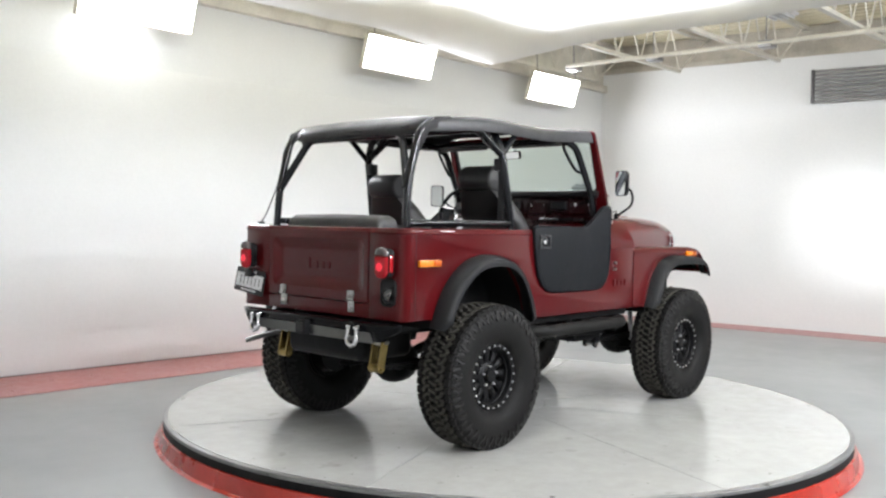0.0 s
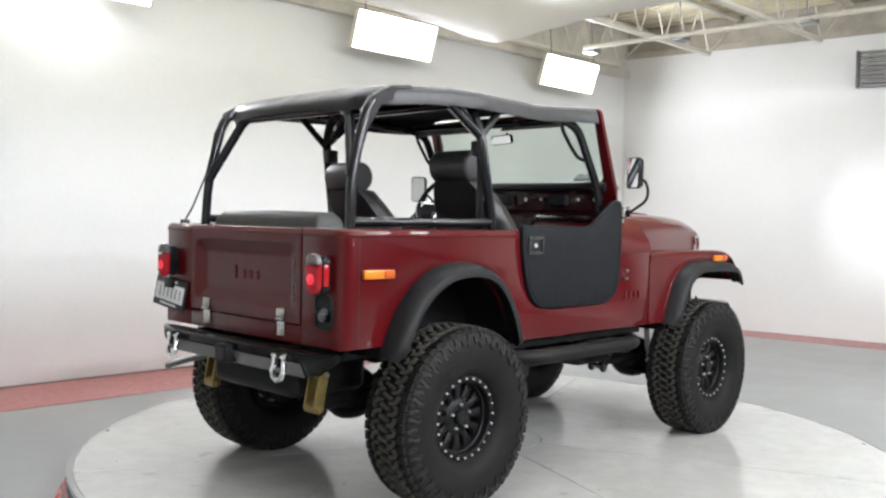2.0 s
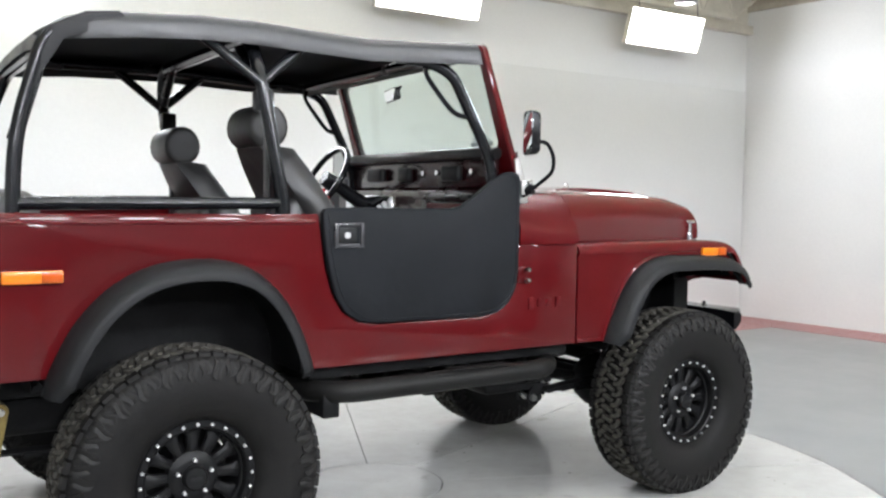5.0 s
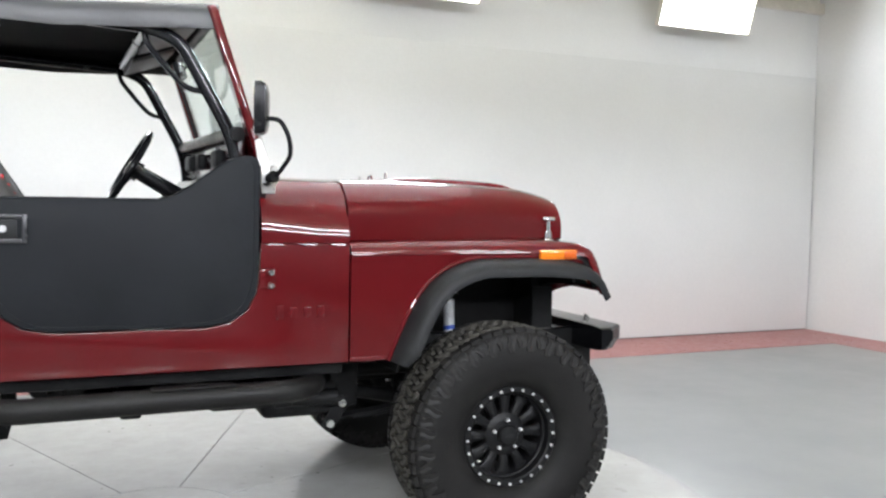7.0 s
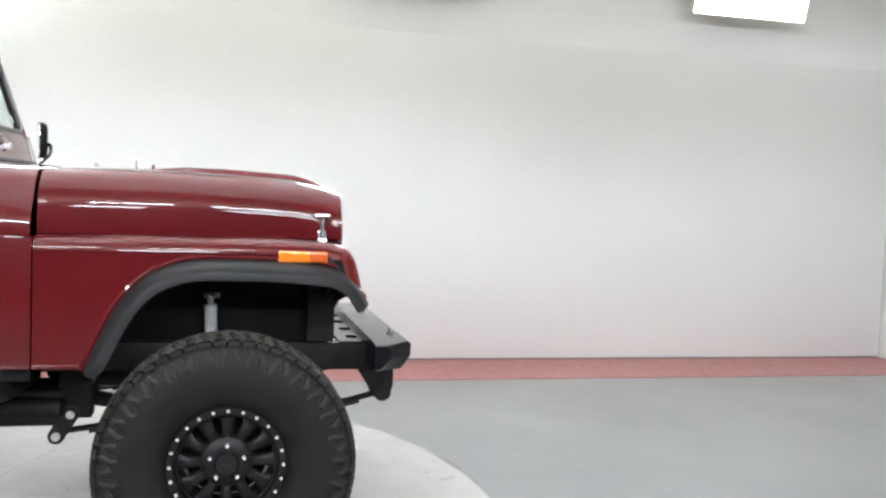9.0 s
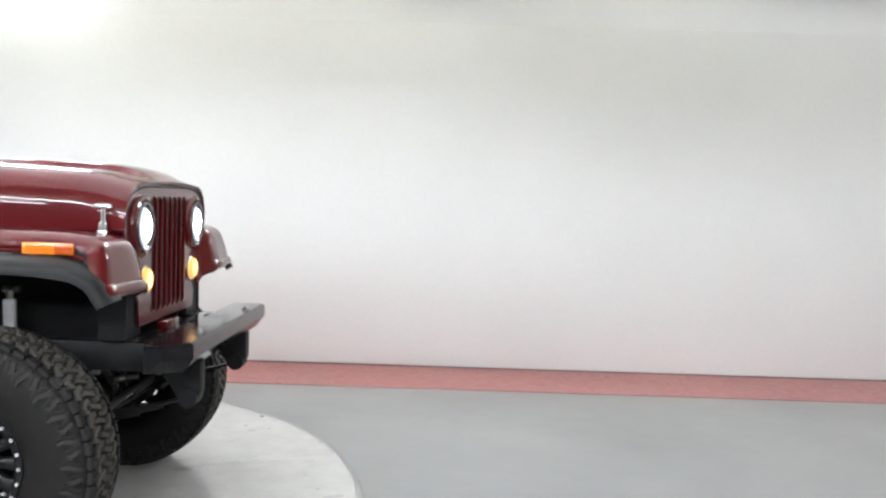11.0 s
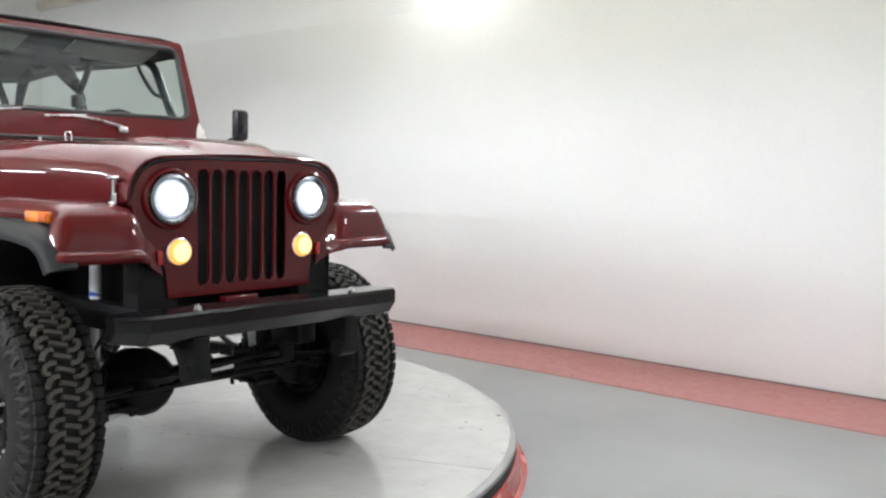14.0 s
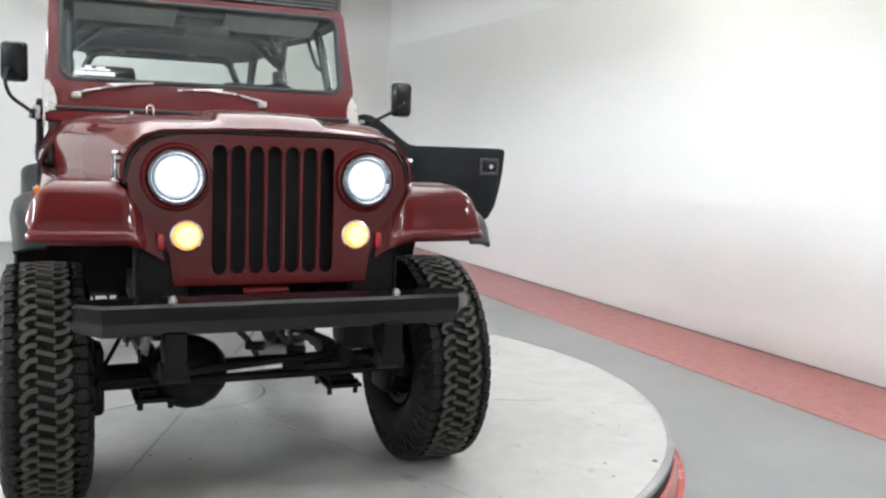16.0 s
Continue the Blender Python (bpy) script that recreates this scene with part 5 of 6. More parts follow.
# dashboard
bm = B()
rows = []
for y in (-0.72, -0.70, 0.70, 0.72):
    rows.append([(x, y, z) for x, z in ((0.24, 1.43), (0.16, 1.44), (0.125, 1.425), (0.11, 1.39), (0.115, 1.18), (0.13, 1.16), (0.24, 1.16))])
add_loft(bm, rows, ring=True, caps=True)
dash = part("dashboard", bm, M_SHADED_MAROON, car, "maroon metal dashboard with gauges")
bm = B()
add_box(bm, (0.10, 0.12, 1.20), (0.112, 0.62, 1.40), 0.004)
part("gauge_panel", bm, M_CHROME, dash, "brushed gauge panel")
for y, r in ((0.39, 0.06), (0.27, 0.032), (0.52, 0.032), (0.2, 0.03)):
    bm = B()
    add_lathe(bm, [(r, 0), (r, 0.012), (r * 0.85, 0.014), (r * 0.82, 0.006), (0.0005, 0.006)], 24, Matrix.Translation((0.101, y, 1.31)) @ Matrix.Rotation(radians(90), 4, "Z"))
    part("gauge", bm, M_TRIM_DARK, dash)
bm = B()
add_box(bm, (0.10, -0.6, 1.2), (0.111, -0.2, 1.37), 0.006)
part("glove_box", bm, M_PAINT, dash)
bm = B()
add_tube(bm, [(0.09, -0.62, 1.40), (0.07, -0.6, 1.40), (0.07, -0.25, 1.40), (0.09, -0.22, 1.40)], 0.013, 8)
part("grab_bar", bm, M_TRIM_DARK, dash)
bm = B()
add_box(bm, (-0.02, -0.12, 1.02), (0.11, 0.10, 1.2), 0.02)
part("console", bm, M_TRIM, dash)
bm = B()
add_tube(bm, [(-0.18, 0.0, 0.84), (-0.16, 0.0, 1.1), (-0.2, 0.0, 1.3)], 0.012, 8)
g1 = bmesh.ops.create_uvsphere(bm, u_segments=12, v_segments=8, radius=0.027, matrix=Matrix.Translation((-0.2, 0, 1.31)))
part("gear_lever", bm, M_TRIM_DARK, car)
bm = B()
add_tube(bm, rounded([(0.15, -0.68, 1.585), (0.14, -0.62, 1.59), (0.14, 0.62, 1.59), (0.15, 0.68, 1.585)], 0.04), 0.026, 12)
part("dash_pad", bm, M_VINYL, dash, "black padded roll below the glass")
bm = B()
add_box(bm, (0.150, -0.66, 1.44), (0.178, 0.66, 1.575), 0.006)
part("screen_foot_panel", bm, M_SHADED_MAROON, dash, "maroon panel below the glass, darkened for shade")
for y, w in ((-0.36, 0.07), (0.05, 0.05), (0.34, 0.08)):
    bm = B()
    add_box(bm, (0.115, y - w, 1.47), (0.151, y + w, 1.54), 0.014, 3)
    part("screen_clip_cover", bm, M_TRIM, dash)
for y in (-0.62, -0.5, -0.22, -0.1):
    bm = B()
    add_cyl(bm, (0.151, y, 1.51), (0.138, y, 1.51), 0.012, 12)
    part("knob", bm, M_CHROME, dash)
bm = B()
add_box(bm, (0.07, -0.16, 1.22), (0.112, 0.05, 1.30), 0.008)
part("radio", bm, M_TRIM_DARK, dash, "black radio with chrome knobs")
for y in (-0.14, 0.03):
    bm = B()
    add_cyl(bm, (0.07, y, 1.26), (0.045, y, 1.26), 0.014, 12)
    part("knob", bm, M_CHROME, dash)
# steering wheel
SC, SA = V((-0.13, 0.40, 1.483)), V((0.86, 0, -0.5)).normalized()
su, sw = V((0, 1, 0)), SA.cross(V((0, 1, 0)))
bm = B()
add_tube(bm, [SC + 0.178 * (math.cos(a) * su + math.sin(a) * sw) for a in np.linspace(0, 2 * math.pi, 40, endpoint=False)], 0.015, 10, closed=True)
stw = part("steering_wheel", bm, M_TRIM_DARK, car, "black three-spoke steering wheel")
for a in (0, 180, 270):
    bm = B()
    d = math.cos(radians(a)) * su + math.sin(radians(a)) * sw
    add_tube(bm, [SC + SA * 0.03 + d * 0.03, SC + d * 0.168], 0.012, 8, flat=0.5)
    part("spoke", bm, M_CHROME, stw)
bm = B()
add_cyl(bm, SC + SA * 0.05, SC - SA * 0.01, 0.045, 20, 0.04)
part("hub", bm, M_TRIM_DARK, stw)
bm = B()
add_cyl(bm, SC + SA * 0.04, SC + SA * 0.33, 0.032, 16, 0.042)
part("steering_column", bm, M_TRIM_DARK, car)
# rear-view mirror and visors
bm = B()
rows = []
for x, k in ((0.0, 1.0), (0.018, 0.95), (0.03, 0.6)):
    rows.append([(0.03 + x, 0.02 + a * k, 1.885 + b * k) for a, b in round_rect(-0.11, 0.11, -0.03, 0.03, 0.018, 4)])
add_loft(bm, rows, ring=True, caps=True)
TILT = Matrix.Translation((0.04, 0.02, 1.885)) @ Matrix.Rotation(radians(-15), 4, "Z") @ Matrix.Rotation(radians(-12), 4, "Y") @ Matrix.Translation((-0.04, -0.02, -1.885))
bm.transform(TILT)
add_cyl(bm, (0.05, 0.02, 1.885), (0.085, 0.02, 1.93), 0.008, 8)
rv = part("rear_view_mirror", bm, M_TRIM_DARK, car, "black interior mirror")
bm = B()
add_prism(bm, [(0.02 + a, 1.885 + b) for a, b in round_rect(-0.104, 0.104, -0.025, 0.025, 0.015, 4)], "x", 0.0265, 0.0295)
bm.transform(TILT)
part("glass", bm, M_MIRROR, rv, "mirror glass")
for s in (-1, 1):
    bm = B()
    rows = []
    for f in (0.0, 1.0):
        rows.append([(0.03 - 0.17 * f, s * 0.36 + y, 1.985 - 0.06 * f + d) for y, d in round_rect(-0.24, 0.24, -0.008, 0.008, 0.007, 3)])
    add_loft(bm, rows, ring=True, caps=True)
    part("sun_visor", bm, M_VISOR, car, "grey folded sun visor")


# ---- rear fittings ----
def tail_light(s):
    y = 0.636 * s
    bm = B()
    add_box(bm, (-1.890, y - 0.043, 1.055), (-1.871, y + 0.043, 1.195), 0.008)
    t = part("tail_light", bm, M_TRIM_DARK, car, "lit red tail light with a clear upper lens in a black housing")
    bm = B()
    add_box(bm, (-1.926, y - 0.05, 1.05), (-1.8895, y + 0.05, 1.205), 0.01, 3)
    part("housing", bm, M_TRIM_DARK, t)

    def dome(name, low, high, material, label):
        ring = []
        for a, z in round_rect(-0.046, 0.046, 1.04, 1.217, 0.04, 6):
            q = (a, min(max(z, low), high))
            if q not in ring:
                ring.append(q)
        zc = (min(z for a, z in ring) + max(z for a, z in ring)) / 2
        rows = [[(x, y + a * k, zc + (z - zc) * k) for a, z in ring] for x, k in ((-1.9265, 0.98), (-1.936, 1.0), (-1.944, 0.95), (-1.950, 0.8), (-1.953, 0.5))]
        bm = B()
        add_loft(bm, rows, ring=True, caps=True)
        part(name, bm, material, t, label)

    dome("lens", 1.04, 1.163, M_RED_GLOW, "glowing red lens")
    dome("clear_lens", 1.166, 1.217, M_CLEAR_LENS, "clear reversing lens")
    bm = B()
    add_lathe(bm, [(0.03, 0.0), (0.02, 0.004), (0.0005, 0.006)], 20, Matrix.Translation((-1.951, y, 1.105)) @ Matrix.Rotation(radians(90), 4, "Z"))
    part("lit_bulb", bm, M_RED_ON, t, "glowing red bulb spot")
    bm = B()
    add_box(bm, (-1.922, min(y + s * 0.0495, y + s * 0.054), 1.075), (-1.893, max(y + s * 0.0495, y + s * 0.054), 1.17), 0.002)
    part("side_reflector", bm, M_RED_LENS, t)


both(tail_light)
bm = B()
add_prism(bm, round_rect(-0.69, -0.575, 0.885, 1.035, 0.035, 5), "x", -1.8735, -1.8705)
fil = part("fuel_filler_pocket", bm, M_TRIM_DARK, car, "black rounded fuel filler pocket")
bm = B()
add_tube(bm, [(-1.874, y, z) for y, z in round_rect(-0.69, -0.575, 0.885, 1.035, 0.035, 5)], 0.006, 8, closed=True)
part("rim", bm, M_TRIM, fil)
bm = B()
add_cyl(bm, (-1.873, -0.64, 0.945), (-1.885, -0.64, 0.95), 0.031, 20)
add_box(bm, (-1.893, -0.667, 0.942), (-1.884, -0.613, 0.953), 0.004)
part("cap", bm, M_BEZEL, fil, "dull metal filler cap")
# number plate, writing as bars
pm = Matrix.Translation((-1.890, 0.646, 0.953)) @ Matrix.Rotation(radians(6), 4, "X") @ Matrix.Rotation(radians(7), 4, "Y")


def plate_box(lo, hi, bevel=0.0):
    bm = B()
    add_box(bm, lo, hi, bevel, m=pm)
    return bm


plate = part("number_plate", plate_box((-0.004, -0.155, -0.08), (0.004, 0.155, 0.08), 0.002), M_MARK_BLACK, car, "number plate in a black frame")
part("plate_face", plate_box((-0.0065, -0.14, -0.045), (-0.0042, 0.14, 0.045)), M_PLATE, plate)
for k in range(6):
    part("plate_bar", plate_box((-0.0085, -0.110 + 0.04 * k, -0.026), (-0.0067, -0.102 + 0.04 * k, 0.028)), M_EDGE, plate)
part("plate_bar", plate_box((-0.0062, -0.06, 0.056), (-0.0042, 0.06, 0.068)), M_PLATE, plate)
part("plate_bar", plate_box((-0.0062, -0.08, -0.066), (-0.0042, 0.08, -0.056)), M_PLATE, plate)
bm = B()
add_box(bm, (-1.90, 0.60, 0.98), (-1.871, 0.70, 1.035), 0.006)
part("plate_bracket", bm, M_TRIM_DARK, plate)

# rear bumper
bm = B()
prof = [(-1.865, 0.784), (-1.926, 0.784), (-1.940, 0.779), (-1.947, 0.768), (-1.947, 0.738), (-1.917, 0.675), (-1.865, 0.675)]
rows = []
for y, k, kz in ((-0.735, 0.35, 0.3), (-0.70, 0.6, 0.5), (-0.60, 1.0, 1.0), (0.60, 1.0, 1.0), (0.67, 0.6, 0.5), (0.70, 0.35, 0.3)):
    rows.append([(-1.865 + (x + 1.865) * k, y, 0.784 + (z - 0.784) * kz) for x, z in prof])
add_loft(bm, rows, ring=True, caps=True)
rb = part("rear_bumper", bm, M_BUMPER, car, "black steel rear bumper with shackles", sharp=20)
bm = B()
add_prism(bm, [(-1.949, 0.732), (-1.952, 0.730), (-1.922, 0.668), (-1.918, 0.668)], "y", -0.57, 0.58)
part("lower_plate", bm, M_PLATE_GREY, rb, "grey angled lower plate")
bm = B()
add_box(bm, (-1.99, -0.045, 0.675), (-1.915, 0.045, 0.76), 0.006)
part("hitch_receiver", bm, M_TRIM, rb, "black square hitch receiver")
# black plate drawn as the shade inside the receiver's opening
bm = B()
add_box(bm, (-1.9915, -0.03, 0.688), (-1.9895, 0.03, 0.747))
part("hitch_mouth_shade", bm, M_GASKET, rb)
for y in (-0.448, 0.468):
    bm = B()
    add_box(bm, (-1.982, y - 0.014, 0.705), (-1.937, y + 0.014, 0.775), 0.005)
    part("shackle_tab", bm, M_TRIM_DARK, rb)
    bm = B()
    add_cyl(bm, (-1.967, y - 0.05, 0.752), (-1.967, y + 0.05, 0.752), 0.0135, 12)
    add_cyl(bm, (-1.967, y - 0.064, 0.752), (-1.967, y - 0.046, 0.752), 0.02, 12)
    pts = [V((-1.967, y + 0.034, 0.752)), V((-1.972, y + 0.036, 0.71)), V((-1.977, y + 0.042, 0.69)), V((-1.980, y + 0.028, 0.66)), V((-1.982, y, 0.65)), V((-1.980, y - 0.028, 0.66)), V((-1.977, y - 0.042, 0.69)), V((-1.972, y - 0.036, 0.71)), V((-1.967, y - 0.034, 0.752))]
    add_tube(bm, pts, 0.013, 10)
    part("shackle", bm, M_CHROME, rb, "bright galvanised bow shackle")
# exhaust tip blade under the bumper
bm = B()
add_tube(bm, [(-1.66, 0.56, 0.62), (-1.79, 0.62, 0.592), (-1.875, 0.70, 0.556)], [0.035, 0.036, 0.038], 14, flat=0.45)
part("exhaust_tip", bm, M_PLATE_GREY, car, "flattened bright exhaust tip")

# front bumper: boxed bar with swept ends
bm = B()
prof = [(1.735, 0.822), (1.85, 0.822), (1.862, 0.812), (1.862, 0.765), (1.825, 0.715), (1.735, 0.715)]
rows = []
for y, d, k in ((-0.672, -0.09, 0.8), (-0.662, -0.085, 0.9), (-0.59, 0.0, 1.0), (0.605, 0.0, 1.0), (0.665, -0.06, 0.9), (0.672, -0.07, 0.8)):
    rows.append([(1.70 + (x + d - 1.70) if x > 1.8 else 1.70 + (x - 1.70) * 0.4, y, 0.768 + (z - 0.768) * k) for x, z in prof])
add_loft(bm, rows, ring=True, caps=True)
fb = part("front_bumper", bm, M_BUMPER, car, "black folded steel front bumper", sharp=20)
for y in (-0.38, 0.38):
    bm = B()
    add_cyl(bm, (1.82, y, 0.82), (1.82, y, 0.832), 0.015, 12)
    add_cyl(bm, (1.82, y, 0.832), (1.82, y, 0.842), 0.01, 6)
    part("bolt", bm, M_ZINC, fb)
bm = B()
for k in range(4):
    yc = -0.33 + 0.22 * k
    outer, hole = [], []
    for j in range(24):
        c, d = math.cos(2 * math.pi * j / 24), math.sin(2 * math.pi * j / 24)
        q = max(abs(c), abs(d))
        outer.append((1.672 + 0.064 * c / q, yc + 0.11 * d / q))
        hole.append((1.672 + 0.026 * c, yc + 0.05 * d))
    rows = [[(x, y, z) for x, y in ring] for ring, z in ((hole, 0.789), (outer, 0.789), (outer, 0.796), (hole, 0.796))]
    add_loft(bm, rows + [rows[0]], ring=True)
part("tie_plate", bm, M_BUMPER, fb, "glossy black tie plate with oval holes")

# ---- chassis ----
chassis = None
for s in (-1, 1):
    bm = B()
    add_box(bm, (-1.86, s * 0.40 - 0.03, 0.68), (1.74, s * 0.40 + 0.03, 0.79), 0.008)
    r = part("frame_rail", bm, M_CHASSIS, car)
for x in (-1.7, -0.75, 0.1, 0.75, 1.5):
    bm = B()
    add_box(bm, (x - 0.04, -0.37, 0.70), (x + 0.04, 0.37, 0.78), 0.008)
    part("cross_member", bm, M_CHASSIS, car)
bm = B()
add_box(bm, (-1.82, -0.34, 0.52), (-1.36, 0.34, 0.78), 0.05, 4)
part("fuel_tank", bm, M_CHASSIS, car, "black fuel tank skid")
bm = B()
add_box(bm, (-1.824, 0.16, 0.66), (-1.8205, 0.25, 0.69))
part("tank_sticker", bm, M_RED_LENS, car)
bm = B()
add_box(bm, (-0.55, -0.24, 0.56), (0.35, 0.22, 0.78), 0.06, 4)
add_box(bm, (-0.35, -0.36, 0.53), (0.02, 0.36, 0.60), 0.02, 2)
add_box(bm, (0.5, -0.28, 0.58), (1.25, 0.28, 0.95), 0.08, 4)
add_box(bm, (0.30, -0.42, 0.47), (0.62, -0.20, 0.62), 0.03, 3)
add_box(bm, (0.10, -0.36, 0.50), (0.34, -0.10, 0.60), 0.03, 3)
add_cyl(bm, (0.20, -0.40, 0.56), (0.60, -0.44, 0.55), 0.035, 14)
part("gearbox", bm, M_CHASSIS, car, "black engine and gearbox")


def axle(x, dy):
    bm = B()
    add_cyl(bm, (x, -0.62, 0.435), (x, 0.62, 0.435), 0.043, 16)
    a = part("axle", bm, M_CHASSIS, car, "black solid axle")
    bm = B()
    rows = []
    for t, k in ((-0.15, 0.15), (-0.13, 0.6), (-0.07, 0.92), (0.0, 1.0), (0.07, 0.92), (0.13, 0.6), (0.15, 0.15)):
        rows.append([(x + t, dy + 0.155 * k * math.cos(radians(b)), 0.435 + 0.145 * k * math.sin(radians(b))) for b in range(0, 360, 24)])
    add_loft(bm, rows, ring=True, caps=True)
    part("differential", bm, M_CHASSIS, a, sharp=60)
    for s in (-1, 1):
        bm = B()
        add_cyl(bm, (x, s * 0.58, 0.435), (x, s * 0.70, 0.435), 0.145, 28)
        part("brake_drum", bm, M_CHASSIS, a)


axle(1.188, -0.24)
axle(-1.188, 0.0)


def spring(x0, x1, s, z0, z1, yc):
    bm = B()
    for k in range(5):
        l = 1 - 0.15 * k
        pts = []
        for f in np.linspace(-1, 1, 11):
            x = (x0 + x1) / 2 + f * l * (x1 - x0) / 2
            pts.append((x, 0.495 + (z1 - 0.495 if f > 0 else z0 - 0.495) * (f * l) ** 2 - 0.011 * k))
        rows = [[(x, s * yc + y, z + d) for x, z in pts] for y, d in ((-0.032, 0), (0.032, 0), (0.032, -0.009), (-0.032, -0.009))]
        add_loft(bm, rows + [rows[0]])
    sp = part("leaf_spring", bm, M_CHASSIS, car, "black leaf spring pack")
    bm = B()
    xm = 1.188 if x0 > 0 else -1.188
    add_box(bm, (xm - 0.07, s * yc - 0.055, 0.36), (xm + 0.07, s * yc + 0.055, 0.385), 0.005)
    for dx in (-0.05, 0.05):
        for dy in (-0.042, 0.042):
            add_cyl(bm, (xm + dx, s * yc + dy, 0.33), (xm + dx, s * yc + dy, 0.52), 0.008, 8)
    part("spring_plate", bm, M_CHASSIS, sp)


yc = 0.37
for s in (-1, 1):
    spring(0.60, 1.79, s, 0.45, 0.585, 0.37)
    spring(-1.75, -0.62, s, 0.50, 0.55, 0.42)
    # front hangers and rear shackles of the springs
    bm = B()
    add_prism(bm, [(1.66, 0.72), (1.835, 0.72), (1.835, 0.61), (1.82, 0.565), (1.79, 0.55), (1.755, 0.565), (1.74, 0.60)], "y", s * yc - 0.034, s * yc + 0.034, 0.005)
    add_cyl(bm, (1.79, s * yc - 0.046, 0.585), (1.79, s * yc + 0.046, 0.585), 0.036, 14)
    part("spring_hanger", bm, M_CHASSIS, car)
    for dy in (-0.036, 0.036):
        bm = B()
        pts = []
        for cx, cz, a0 in ((-1.735, 0.65, 0), (-1.765, 0.495, 180)):
            for a in range(0, 181, 30):
                ang = radians(a0 + a - 10)
                pts.append((cx + 0.026 * math.cos(ang), cz + 0.026 * math.sin(ang)))
        add_prism(bm, pts, "y", s * 0.43 + dy - 0.005, s * 0.43 + dy + 0.005)
        sh = part("spring_shackle", bm, M_GOLD, car, "yellow zinc spring shackle plate")
    for cx, cz in ((-1.735, 0.65), (-1.765, 0.495)):
        bm = B()
        add_cyl(bm, (cx, s * 0.43 - 0.062, cz), (cx, s * 0.43 + 0.062, cz), 0.012, 10)
        add_cyl(bm, (cx, s * 0.43 - 0.036, cz), (cx, s * 0.43 + 0.036, cz), 0.026, 12)
        part("shackle_bolt", bm, M_GOLD if cz < 0.6 else M_ZINC, car)
    # boomerang shackle behind the front wheel
    for dy in (-0.045, 0.045):
        bm = B()
        pts = []
        for cx, cz, a0 in ((0.628, 0.52, 0), (0.578, 0.437, 180)):
            for a in range(0, 181, 30):
                ang = radians(a0 + a - 20)
                pts.append((cx + 0.03 * math.cos(ang), cz + 0.03 * math.sin(ang)))
        add_prism(bm, pts, "y", s * yc + dy - 0.006, s * yc + dy + 0.006)
        part("spring_shackle", bm, M_CHASSIS, car)
    for cx, cz in ((0.628, 0.52), (0.578, 0.437)):
        bm = B()
        add_cyl(bm, (cx, s * yc - 0.065, cz), (cx, s * yc + 0.065, cz), 0.016, 10)
        part("shackle_bolt", bm, M_ZINC, car)
    bm = B()
    add_box(bm, (0.58, s * yc - 0.04, 0.50), (0.70, s * yc + 0.04, 0.72), 0.01)
    part("shackle_mount", bm, M_CHASSIS, car)
    bm = B()
    add_prism(bm, [(-0.70, 0.70), (-0.58, 0.70), (-0.575, 0.60), (-0.605, 0.49), (-0.665, 0.487), (-0.69, 0.60)], "y", s * 0.42 - 0.045, s * 0.42 + 0.045, 0.006)
    add_cyl(bm, (-0.63, s * 0.42 - 0.055, 0.53), (-0.63, s * 0.42 + 0.055, 0.53), 0.022, 12)
    part("spring_hanger", bm, M_CHASSIS, car)
    # shock absorbers
    for x, xt in ((1.14, 1.122), (-1.13, -1.0)):
        bm = B()
        add_cyl(bm, (x, s * 0.40, 0.42), (xt, s * 0.385, 0.76), 0.019, 14)
        add_cyl(bm, (xt + 0.002, s * 0.385, 0.72), (xt - 0.005, s * 0.38, 0.93), 0.024, 16)
        sk = part("shock_absorber", bm, M_SHOCK, car, "silver shock absorber with blue label")
        bm = B()
        add_cyl(bm, (xt - 0.0005, s * 0.3848, 0.80), (xt - 0.0025, s * 0.3828, 0.818), 0.0246, 16)
        part("label_band", bm, M_BLUE, sk)
        bm = B()
        add_cyl(bm, (xt - 0.03, s * 0.38, 0.965), (xt + 0.03, s * 0.38, 0.965), 0.012, 10)
        add_cyl(bm, (xt - 0.005, s * 0.38, 0.93), (xt - 0.006, s * 0.38, 0.965), 0.014, 10)
        part("top_bolt", bm, M_ZINC, sk)
# steering rods, prop shafts
bm = B()
add_tube(bm, [(1.36, -0.60, 0.44), (1.37, 0.60, 0.44)], 0.016, 10)
part("tie_rod", bm, M_CHASSIS, car)
bm = B()
add_tube(bm, [(1.42, -0.58, 0.465), (1.44, 0.30, 0.535)], 0.014, 10)
add_cyl(bm, (1.40, 0.08, 0.49), (1.40, 0.40, 0.50), 0.028, 14)
part("drag_link", bm, M_CHASSIS, car)
bm = B()
add_cyl(bm, (1.41, -0.13, 0.485), (1.405, 0.12, 0.49), 0.013, 10)
part("steering_damper", bm, M_SHOCK, car, "bright steering damper rod")
bm = B()
add_box(bm, (1.42, 0.27, 0.58), (1.62, 0.37, 0.74), 0.02, 3)
add_cyl(bm, (1.50, 0.30, 0.60), (1.50, 0.30, 0.50), 0.03, 14)
add_box(bm, (1.48, 0.14, 0.49), (1.52, 0.31, 0.515), 0.008)
part("steering_box", bm, M_CHASSIS, car)
for y, z in ((0.06, 0.62), (-0.10, 0.645)):
    bm = B()
    add_tube(bm, rounded([(1.30, y, 0.75), (1.34, y, z), (1.36, y + 0.06, z - 0.06), (1.38, y + 0.09, z - 0.12)], 0.03), 0.012, 8)
    add_cyl(bm, (1.37, y + 0.05, z - 0.08), (1.40, y + 0.11, z - 0.08), 0.018, 8)
    part("hose", bm, M_GASKET, car)
